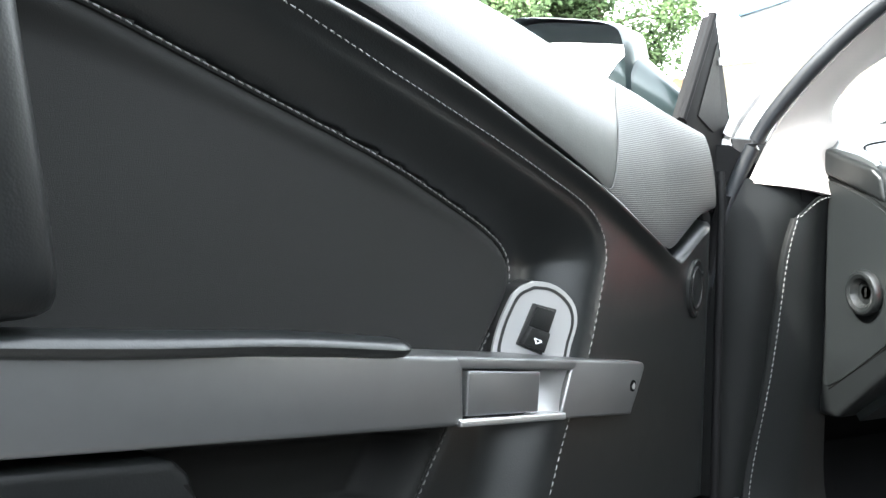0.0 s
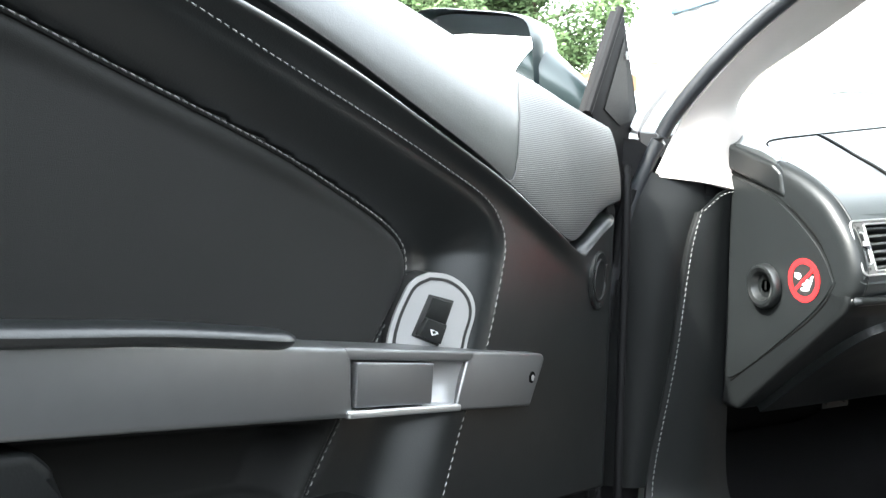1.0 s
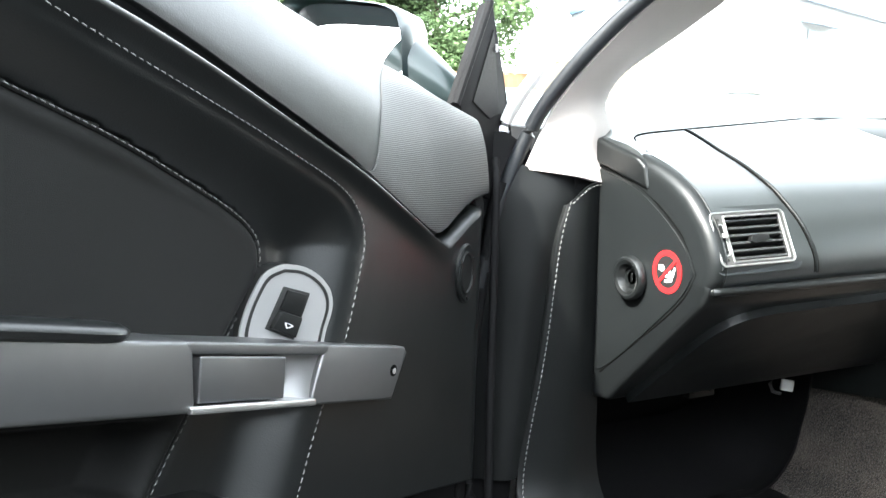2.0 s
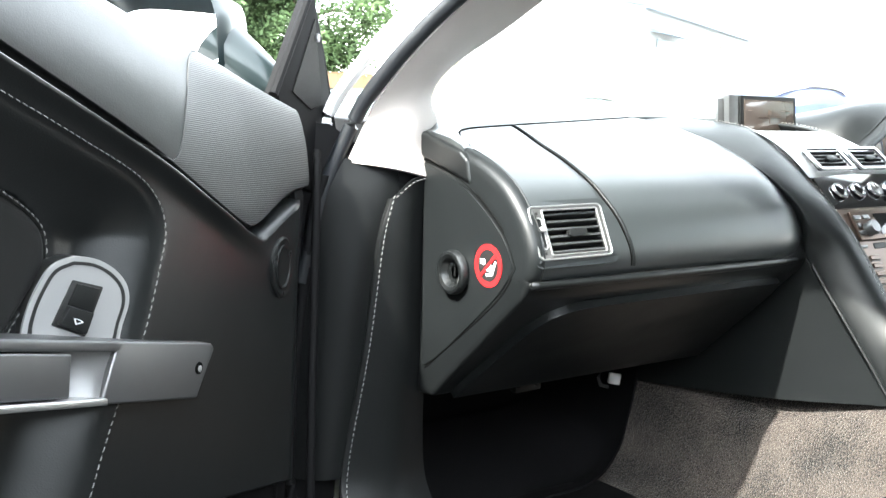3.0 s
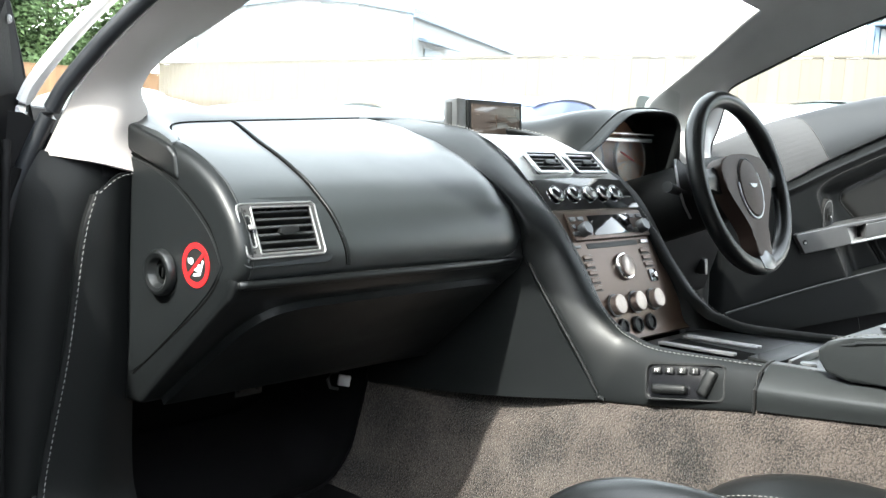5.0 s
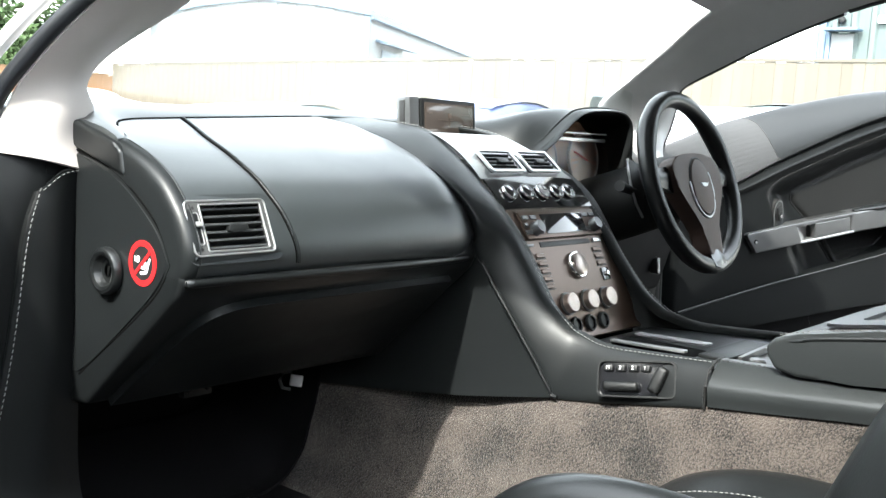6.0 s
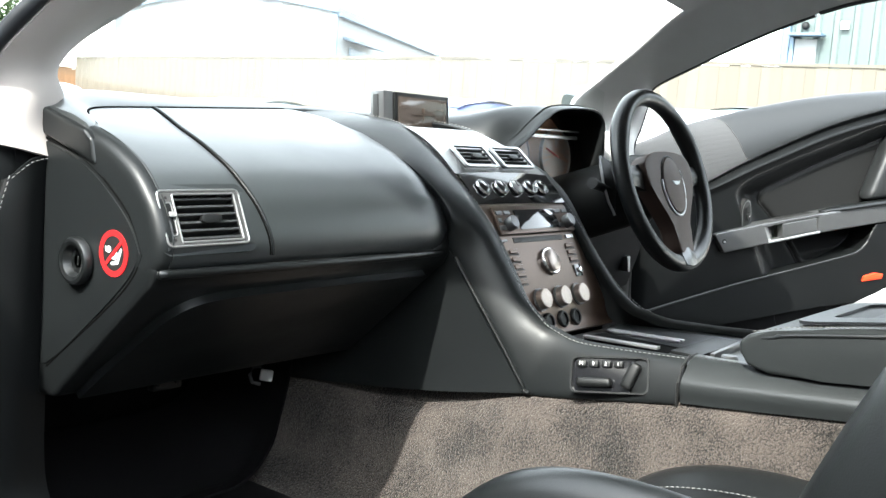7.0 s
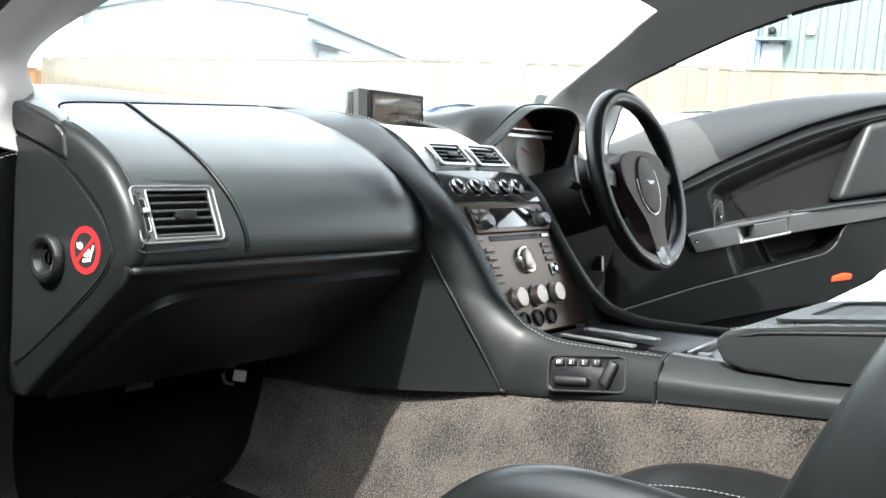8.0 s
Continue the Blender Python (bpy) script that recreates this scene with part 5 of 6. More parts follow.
    for ang in (150, 30, 270):
        bm = bmesh.new()
        lathe(bm, [(0.0022, 0.0), (0.0022, 0.0014), (0.0012, 0.0018), (0, 0.0016)], m @ Matrix.Translation((0.0212 * math.cos(radians(ang)), 0.0275 * math.sin(radians(ang)), 0.001)), 12)
        part("tweeter_screw", bm, PLASTIC, tw)
    # outer shell and front edge
    bm = bmesh.new()
    prism(bm, [P(0.045, 0.335, -0.08), P(0.0, 0.76, -0.08), P(-0.005, 0.82, -0.08), P(0.3, 0.90, -0.08), P(0.8, 1.02, -0.08), P(1.1, 1.06, -0.08), P(1.12, 0.75, -0.08), P(1.0, 0.66, -0.08), P(0.85, 0.53, -0.08), P(0.7, 0.475, -0.08), P(0.4, 0.41, -0.08)], V(0, -s * 0.09, 0), 0.01, 2)
    if s < 0:
        for v in bm.verts:
            if v.co.z < 0.6:
                v.co.z -= 0.055 * max(0.0, min(1.0, (0.75 - v.co.x) / 0.4))
    part("outer_shell", bm, WHITE_PAINT, ob, "white painted outer skin")
    bm = bmesh.new()
    prism(bm, [P(0.05, 0.345, -0.085), P(0.03, 0.445, -0.085), P(0.4, 0.515, -0.085), P(0.8, 0.59, -0.085), P(1.09, 0.70, -0.085), P(1.0, 0.655, -0.085), P(0.85, 0.525, -0.085), P(0.7, 0.47, -0.085), P(0.4, 0.405, -0.085)], V(0, s * 0.075, 0), 0.006, 2)
    if s < 0:
        for v in bm.verts:
            v.co.z -= 0.055 * max(0.0, min(1.0, (0.75 - v.co.x) / 0.4)) if v.co.z < 0.44 + 0.14 * v.co.x else 0.0
    part("lower_edge", bm, RUBBER, ob)
    bm = bmesh.new()
    prism(bm, [P(0.045, 0.34, -0.17), P(0.045, 0.34, -0.006), P(0.0, 0.75, -0.006), P(-0.008, 0.82, -0.03), P(-0.008, 0.82, -0.17)], V(0.02, 0, 0), 0.002)
    part("front_edge", bm, RUBBER, ob)
    bm = bmesh.new()
    tube(bm, cr([P(-0.012, 0.36, 0.0), P(-0.012, 0.5, 0.0), P(-0.026, 0.74, -0.004), P(-0.04, 0.80, -0.012)], 6), 0.005, 10)
    part("edge_seal", bm, RUBBER, ob)
    # quarter frame with its seal
    tri = [(-0.066, 0.984), (0.016, 0.862), (0.0, 0.838), (-0.03, 0.76), (-0.073, 0.746), (-0.125, 0.799), (-0.118, 0.841), (-0.086, 0.93)]
    bm = bmesh.new()
    prism(bm, [P(u, v, -0.050) for u, v in tri], V(0, s * 0.018, 0), 0.002, 2)
    qf = part("quarter_frame", bm, RUBBER, ob, "black triangular window corner trim")
    bm = bmesh.new()
    prism(bm, [P(u, v, -0.032) for u, v in [(-0.068, 0.952), (-0.016, 0.866), (-0.06, 0.846), (-0.088, 0.852)]], V(0, s * 0.0015, 0), 0.0005, 1)
    part("corner_cover", bm, SUEDE, qf)
    bm = bmesh.new()
    lathe(bm, [(0.005, 0), (0.005, 0.002), (0.003, 0.003), (0, 0.002)], facing(P(-0.073, 0.930, -0.031), inn), 14)
    part("screw", bm, SATIN, qf)
    bm = bmesh.new()
    tube(bm, cr([P(-0.067, 0.987, -0.04), P(-0.090, 0.93, -0.038), P(-0.119, 0.845, -0.036), P(-0.127, 0.80, -0.036), P(-0.075, 0.742, -0.03)], 6), 0.004, 8)
    tube(bm, [P(-0.066, 0.985, -0.036), P(-0.02, 0.917, -0.036), P(0.018, 0.862, -0.036)], 0.0055, 8)
    part("frame_seal", bm, RUBBER, qf)
    # mirror
    mir = []
    for u, k in ((-0.08, 0.55), (-0.05, 0.9), (0.0, 1.0), (0.02, 1.0), (0.026, 0.985)):
        cv, cn = 0.925, -0.188
        o = [(0.088, -0.03), (0.082, 0.028), (0.064, 0.050), (0.0, 0.060), (-0.075, 0.064), (-0.10, 0.04), (-0.105, -0.03), (-0.08, -0.055), (0.02, -0.058), (0.075, -0.052)]
        mir.append([P(u, cv + b * k, cn + a2 * k) for a2, b in o])
    bm = bmesh.new()
    secs = [cr(q + [q[0]], 4)[:-1] for q in mir]
    sheet(bm, secs, True)
    bm.faces.new([bm.verts.new(p) for p in secs[0]])
    mh = part("mirror_housing", bm, SHELL, ob, "dark glossy door mirror housing")
    bm = bmesh.new()
    prism(bm, [V(p.x - 0.020 - 0.36 * (p.z - 0.925), p.y, p.z) + (V(0, s * -0.188, 0.925) - V(0, p.y, p.z)) * 0.06 for p in secs[-1]], V(0.003, 0, 0), 0)
    part("mirror_glass", bm, MIRROR, mh, "mirror reflecting bright sky")
    bm = bmesh.new()
    arm_line = cr([P(-0.02, 0.915, -0.135), P(-0.028, 0.892, -0.10), P(-0.036, 0.872, -0.07), P(-0.04, 0.862, -0.04)], 5)
    tube(bm, arm_line, [0.050 - 0.030 * i / len(arm_line) for i in range(len(arm_line))], 14, flat=0.75)
    part("mirror_arm", bm, SHELL, mh)
    # lamp at the lock edge
    bm = bmesh.new()
    if s > 0:
        lamp, n = [(0.685, 0.528), (0.742, 0.539), (0.744, 0.555), (0.69, 0.545)], -0.02
    else:
        lamp, n = [(0.686, 0.5235), (0.748, 0.532), (0.752, 0.5455), (0.724, 0.548), (0.689, 0.538)], 0.006
    prism(bm, [P(u, v, n) for u, v in lamp], V(0, s * 0.016, 0), 0.003, 2)
    part("edge_lamp", bm, AMBER, ob, "amber door-edge reflector")
    return ob


build_door("passenger_door", "open car door lined in black leather with graphite bar", (-0.86, 1.0), 57, 1, "")
build_door("driver_door", "open driver's door lined in black leather with graphite bar", (0.837, 1.065), 57, -1, "")


# ---- car body round the cabin ----
body = empty("cabin_shell", "pale-lined car body with pillars, roof and sills", "car body", at=(0, 0.2, 0.2))
PIL = [[(-0.785, 1.045, 0.785), (-0.74, 1.012, 0.779), (-0.690, 1.008, 0.768)],
       [(-0.768, 1.032, 0.832), (-0.71, 1.012, 0.83), (-0.652, 1.046, 0.832)],
       [(-0.756, 1.015, 0.866), (-0.70, 1.018, 0.87), (-0.655, 1.056, 0.866)],
       [(-0.73, 0.978, 0.919), (-0.67, 0.99, 0.92), (-0.605, 1.085, 0.905)],
       [(-0.70, 0.934, 0.969), (-0.63, 0.95, 0.975), (-0.57, 1.01, 0.958)],
       [(-0.662, 0.86, 1.028), (-0.59, 0.875, 1.045), (-0.538, 0.915, 1.022)],
       [(-0.615, 0.745, 1.10), (-0.55, 0.77, 1.115), (-0.508, 0.82, 1.085)],
       [(-0.565, 0.56, 1.155), (-0.52, 0.58, 1.165), (-0.47, 0.60, 1.165)]]
# the far pillar shows a broader, rounder lower edge
PIL_FAR = PIL[:3] + [[(-0.722, 0.985, 0.918), (-0.67, 0.99, 0.92), (-0.605, 1.085, 0.905)],
                     [(-0.690, 0.958, 0.954), (-0.63, 0.955, 0.975), (-0.57, 1.01, 0.958)],
                     [(-0.662, 0.862, 0.997), (-0.59, 0.875, 1.04), (-0.538, 0.915, 1.022)],
                     [(-0.642, 0.773, 1.035), (-0.565, 0.79, 1.085), (-0.508, 0.82, 1.085)],
                     [(-0.630, 0.687, 1.070), (-0.555, 0.69, 1.125), (-0.495, 0.71, 1.125)],
                     [(-0.622, 0.607, 1.098), (-0.55, 0.59, 1.152), (-0.48, 0.60, 1.163)]]
for sx, shape in ((1, PIL), (-1, PIL_FAR)):
    secs = [[V(q[0] * sx, q[1], q[2]) for q in (s + [(s[2][0] - 0.004, s[2][1] + 0.03, s[2][2] - 0.002)])] for s in shape]
    # one suede on both pillars; the far copy is lighter to lift its shade
    skin("pillar_trim", loft(secs, 6, 5), PILLAR if sx > 0 else LINING_LIFTED, body, "pale grey suede pillar trim", 0.005, away=(sx * -1, 0.6, 0))
    outer = cr([V(s[0][0] * sx, s[0][1], s[0][2]) for s in shape], 6)
    bm = bmesh.new()
    tube(bm, cr([V(-0.836 * sx, 1.062, 0.64), V(-0.822 * sx, 1.060, 0.70), V(-0.808 * sx, 1.056, 0.755)], 4) + [V(p.x - sx * 0.009, p.y + 0.010, p.z + 0.003) for p in outer[1:]], 0.0095, 10)
    part("pillar_seal", bm, SEAL, body, "black rubber door seal")
    bm = bmesh.new()
    tube(bm, [V(-0.83 * sx, 1.115, 0.68), V(-0.818 * sx, 1.10, 0.75)] + [V(p.x - sx * 0.024, p.y + 0.045, p.z + 0.010) for p in outer[1:]], 0.013, 8, flat=0.6)
    part("pillar_frame", bm, WHITE_PAINT, body, "white painted windscreen frame")
    # jamb, kick trim and sill
    kick = loft([[(-0.686 * sx, 1.012, 0.770), (-0.715 * sx, 1.006, 0.765), (-0.738 * sx, 1.012, 0.745), (-0.742 * sx, 1.019, 0.742)],
                 [(-0.686 * sx, 1.016, 0.70), (-0.72 * sx, 1.004, 0.70), (-0.752 * sx, 1.012, 0.69), (-0.757 * sx, 1.019, 0.69)],
                 [(-0.682 * sx, 1.018, 0.55), (-0.725 * sx, 1.004, 0.55), (-0.768 * sx, 1.014, 0.56), (-0.774 * sx, 1.021, 0.56)],
                 [(-0.678 * sx, 1.02, 0.40), (-0.735 * sx, 1.004, 0.40), (-0.795 * sx, 1.016, 0.40), (-0.80 * sx, 1.023, 0.40)],
                 [(-0.675 * sx, 0.99, 0.34), (-0.735 * sx, 0.96, 0.33), (-0.805 * sx, 0.97, 0.34), (-0.81 * sx, 1.0, 0.34)]], 6, 7)
    skin("kick_trim", kick, LEATHER_SHADED, body, "black leather kick panel with white stitching", 0.004, away=(0, 1, 0))
    stitches("stitching", [r[12] + V(-0.001 * sx, -0.0025, 0) for r in kick] , V(-0.3 * sx, -1, 0), THREAD, body, length=0.0044, gap=0.0026, radius=0.00058, lift=0.001)
    stitches("stitching", [p + V(0, -0.002, -0.003) for p in kick[0][2:13]], V(0, -1, 0.4), THREAD, body)
    flap = loft([[(-0.686 * sx, 1.026, 0.769), (-0.738 * sx, 1.026, 0.777), (-0.800 * sx, 1.050, 0.794)], [(-0.700 * sx, 1.020, 0.735), (-0.755 * sx, 1.021, 0.735), (-0.815 * sx, 1.050, 0.745)], [(-0.745 * sx, 1.019, 0.66), (-0.785 * sx, 1.024, 0.66), (-0.828 * sx, 1.056, 0.66)], [(-0.765 * sx, 1.020, 0.56), (-0.80 * sx, 1.025, 0.56), (-0.842 * sx, 1.058, 0.56)], [(-0.79 * sx, 1.021, 0.40), (-0.82 * sx, 1.026, 0.40), (-0.858 * sx, 1.058, 0.40)]], 6, 6)
    skin("jamb_trim", flap, LEATHER_SHADED, body, "", 0.004, away=(0, 1, 0))
    bm = bmesh.new()
    prism(bm, [(-0.755 * sx, 1.055, 0.80), (-0.80 * sx, 1.045, 0.30), (-0.97 * sx, 1.09, 0.30), (-0.93 * sx, 1.12, 0.84), (-0.80 * sx, 1.06, 0.83)], (0, 0.02, 0), 0.002)
    part("jamb", bm, RUBBER, body)
    bm = bmesh.new()
    tube(bm, cr([V(-0.812 * sx, 1.052, 0.77), V(-0.826 * sx, 1.058, 0.70), V(-0.846 * sx, 1.06, 0.50), V(-0.856 * sx, 1.04, 0.38), V(-0.85 * sx, 0.95, 0.34), V(-0.84 * sx, 0.6, 0.335), V(-0.84 * sx, -0.4, 0.335)], 6), 0.007, 10)
    part("jamb_seal", bm, RUBBER, body)
    bm = bmesh.new()
    top = 0.325 if sx > 0 else 0.42
    prism(bm, [(-0.70 * sx, 1.02, top), (-0.70 * sx, -0.8, top), (-0.88 * sx, -0.8, top), (-0.88 * sx, 1.02, top)], (0, 0, -0.17), 0.01)
    part("sill", bm, PLASTIC, body)

# front wings and scuttle that close the body ahead of the doors
for sx in (1, -1):
    bm = bmesh.new()
    prism(bm, [(-0.74 * sx, 1.10, 0.25), (-0.74 * sx, 1.10, 0.80), (-0.70 * sx, 1.30, 0.84), (-0.70 * sx, 1.8, 0.80), (-0.70 * sx, 1.8, 0.25)], (-0.24 * sx, 0, 0), 0.02)
    part("front_wing", bm, WHITE_PAINT, body, "white painted front wing")
bm = bmesh.new()
prism(bm, [(-0.70, 1.34, 0.835), (-0.70, 1.8, 0.80), (-0.70, 1.8, 0.6), (-0.70, 1.34, 0.6)], (1.40, 0, 0), 0.01)
part("scuttle", bm, WHITE_PAINT, body)
for sx in (1, -1):
    bm = bmesh.new()
    prism(bm, [(-0.70 * sx, 1.022, 0.2), (-0.70 * sx, 1.022, 0.78), (-0.70 * sx, 1.05, 0.83), (-0.70 * sx, 1.34, 0.84), (-0.70 * sx, 1.34, 0.2)], (-0.025 * sx, 0, 0), 0)
    part("footwell_side", bm, RUBBER, body)

# roof lining and header
rows = loft([[(-0.508, 0.82, 1.086), (-0.35, 0.85, 1.112), (0, 0.87, 1.125), (0.35, 0.85, 1.112), (0.508, 0.82, 1.086)],
             [(-0.515, 0.66, 1.14), (-0.33, 0.72, 1.155), (0, 0.74, 1.16), (0.33, 0.72, 1.155), (0.515, 0.66, 1.14)],
             [(-0.49, 0.5, 1.175), (-0.3, 0.6, 1.175), (0, 0.62, 1.18), (0.3, 0.6, 1.175), (0.49, 0.5, 1.175)],
             [(-0.52, 0.0, 1.20), (-0.3, 0.0, 1.215), (0, 0.0, 1.22), (0.3, 0.0, 1.215), (0.52, 0.0, 1.20)],
             [(-0.5, -0.9, 1.12), (-0.3, -0.9, 1.14), (0, -0.9, 1.15), (0.3, -0.9, 1.14), (0.5, -0.9, 1.12)]], 8, 8)
skin("roof_lining", rows, LINING_LIFTED, body, "grey suede roof lining", 0.01, away=(0, 0, 1))
for sx in (1, -1):
    start = [(-0.615, 0.745, 1.10), (-0.56, 0.77, 1.108), (-0.50, 0.815, 1.088)] if sx > 0 else [(-0.622, 0.607, 1.098), (-0.56, 0.61, 1.148), (-0.48, 0.63, 1.16)]
    edge = 1.135 if sx > 0 else 1.121
    rows = loft([[(p[0] * sx, p[1], p[2]) for p in start], [((-0.60 if sx > 0 else -0.618) * sx, 0.5, edge), (-0.56 * sx, 0.48, 1.158), (-0.50 * sx, 0.48, 1.174)], [(-0.60 * sx, 0.2, 1.16), (-0.57 * sx, 0.2, 1.18), (-0.5 * sx, 0.2, 1.19)], [(-0.60 * sx, -0.9, 1.07), (-0.56 * sx, -0.9, 1.10), (-0.48 * sx, -0.9, 1.13)]], 5, 8)
    skin("cant_rail", rows, LINING_LIFTED, body, "", 0.01, away=(0, 0, 1))
    bm = bmesh.new()
    tube(bm, cr([V((start[0][0] - 0.004) * sx, start[0][1], start[0][2] + 0.005), V(-0.619 * sx, 0.5, edge + 0.006), V(-0.606 * sx, 0.2, 1.166), V(-0.600 * sx, -0.9, 1.074)], 6), 0.008, 8)
    part("roof_seal", bm, SEAL, body)
    # rear quarter
    bm = bmesh.new()
    prism(bm, [(-0.62 * sx, -0.25, 0.30), (-0.62 * sx, -0.25, 0.85), (-0.60 * sx, -0.55, 1.13), (-0.56 * sx, -0.95, 1.08), (-0.62 * sx, -0.95, 0.30)], (-0.06 * sx, 0, 0), 0.01)
    part("rear_quarter", bm, LEATHER_SHADED, body)
bm = bmesh.new()
box(bm, (-0.62, -0.98, 0.2), (0.62, -0.92, 1.12), 0.01)
part("rear_wall", bm, LEATHER_SHADED, body)

glass = empty("windscreen", "clear curved car windscreen", "windscreen", at=(0, 1.1, 0.9))
bm = bmesh.new()
sheet(bm, loft([[(-0.66, 1.06, 0.865), (-0.4, 1.25, 0.858), (0, 1.32, 0.855), (0.4, 1.25, 0.858), (0.66, 1.06, 0.865)], [(-0.58, 1.0, 0.97), (-0.35, 1.10, 0.98), (0, 1.13, 0.985), (0.35, 1.10, 0.98), (0.58, 1.0, 0.97)], [(-0.50, 0.80, 1.10), (-0.3, 0.86, 1.13), (0, 0.88, 1.14), (0.3, 0.86, 1.13), (0.50, 0.80, 1.10)]], 6, 6))
g = part("glass_pane", bm, GLASS, glass)
g.visible_shadow = False
for sx in (1, -1):
    bm = bmesh.new()
    tube(bm, cr([V(0.50 * sx, 0.80, 1.10), V(0.42 * sx, 0.828, 1.117), V(0.3 * sx, 0.86, 1.13), V(0, 0.88, 1.14)], 8), 0.004, 6)
    part("glass_seal", bm, RUBBER, glass, "thin black rubber glass edge")

# ---- floor, tunnel side, bulkhead ----
cab = empty("cabin_carpet", "grey-brown carpet over floor and tunnel side", "carpet", kind="structure", at=(0, 0.3, 0.2))
rows = loft([[(-0.158, y, z), (-0.172, y, z - 0.03), (-0.19, y, 0.40), (-0.21, y, 0.32), (-0.26, y, 0.255), (-0.36, y, 0.235), (-0.70, y, 0.235)] for y, z in ((-0.6, 0.60), (0.0, 0.575), (0.28, 0.541), (0.47, 0.518), (0.60, 0.496), (0.69, 0.483), (0.87, 0.455))] +
            [[(-0.205, 1.1, 0.44), (-0.212, 1.1, 0.42), (-0.225, 1.1, 0.37), (-0.24, 1.1, 0.31), (-0.29, 1.1, 0.262), (-0.38, 1.1, 0.25), (-0.70, 1.1, 0.25)],
             [(-0.23, 1.28, 0.44), (-0.235, 1.28, 0.42), (-0.245, 1.28, 0.39), (-0.26, 1.28, 0.36), (-0.31, 1.28, 0.34), (-0.40, 1.28, 0.335), (-0.70, 1.28, 0.335)]], 6, 6)
skin("carpet", rows, CARPET, cab, "", 0.006, away=(1, 0, -1))
rows = loft([[(0.158, y, 0.50), (0.19, y, 0.40), (0.26, y, 0.255), (0.36, y, 0.235), (0.70, y, 0.235)] for y in (-0.6, 0.3, 0.9, 1.28)], 4, 4)
skin("carpet", rows, CARPET, cab, "", 0.006, away=(-1, 0, -1))
# black covers over the carpet's front end and floor
rows = loft([[(-0.214, y, 0.50), (-0.224, y, 0.42), (-0.237, y, 0.37), (-0.254, y, 0.322), (-0.30, y, 0.282), (-0.39, y, 0.274), (-0.69, y, 0.274)] for y in (1.085, 1.14)] +
            [[(-0.24, 1.275, 0.50), (-0.25, 1.275, 0.42), (-0.26, 1.275, 0.39), (-0.276, 1.275, 0.37), (-0.32, 1.275, 0.355), (-0.41, 1.275, 0.352), (-0.69, 1.275, 0.352)]], 6, 6)
skin("toe_sheet", rows, RUBBER, cab, "black sheet over the front of the footwell", 0.004, away=(1, 0, -1))
bm = bmesh.new()
box(bm, (-0.69, 0.2, 0.25), (-0.275, 1.12, 0.271), 0.006)
part("floor_slab", bm, RUBBER, cab, "thin black slab over the floor")
bm = bmesh.new()
box(bm, (-0.74, 1.29, 0.17), (0.74, 1.33, 0.835), 0.004)
part("bulkhead", bm, RUBBER, cab)
bm = bmesh.new()
box(bm, (-0.75, -0.95, 0.16), (0.75, 1.33, 0.20), 0.004)
part("floor_pan", bm, RUBBER, cab)

# loose connector under the dash
con = empty("loose_connector", "small white plug in a black clip under the dash", "connector", at=(-0.25, 1.11, 0.44))
CM = facing((-0.262, 1.10, 0.437), (-0.6, -0.8, 0.1))
bm = bmesh.new()
box(bm, (-0.005, -0.009, 0), (0.014, 0.008, 0.010), 0.002, CM @ pose(0, 0, 0, 0, 0, -8))
part("plug", bm, WHITE, con)
bm = bmesh.new()
tube(bm, [CM @ V(-0.004, 0.013, 0.002), CM @ V(-0.016, 0.011, 0.004), CM @ V(-0.021, 0.0, 0.005), CM @ V(-0.017, -0.012, 0.004), CM @ V(-0.004, -0.015, 0.002)], 0.0028, 8)
part("clip", bm, SATIN, con)
bm = bmesh.new()
tube(bm, [CM @ V(0, 0, 0), CM @ V(0.01, 0.04, -0.04), CM @ V(0.02, 0.09, -0.05)], 0.004, 8)
part("cable", bm, RUBBER, con)


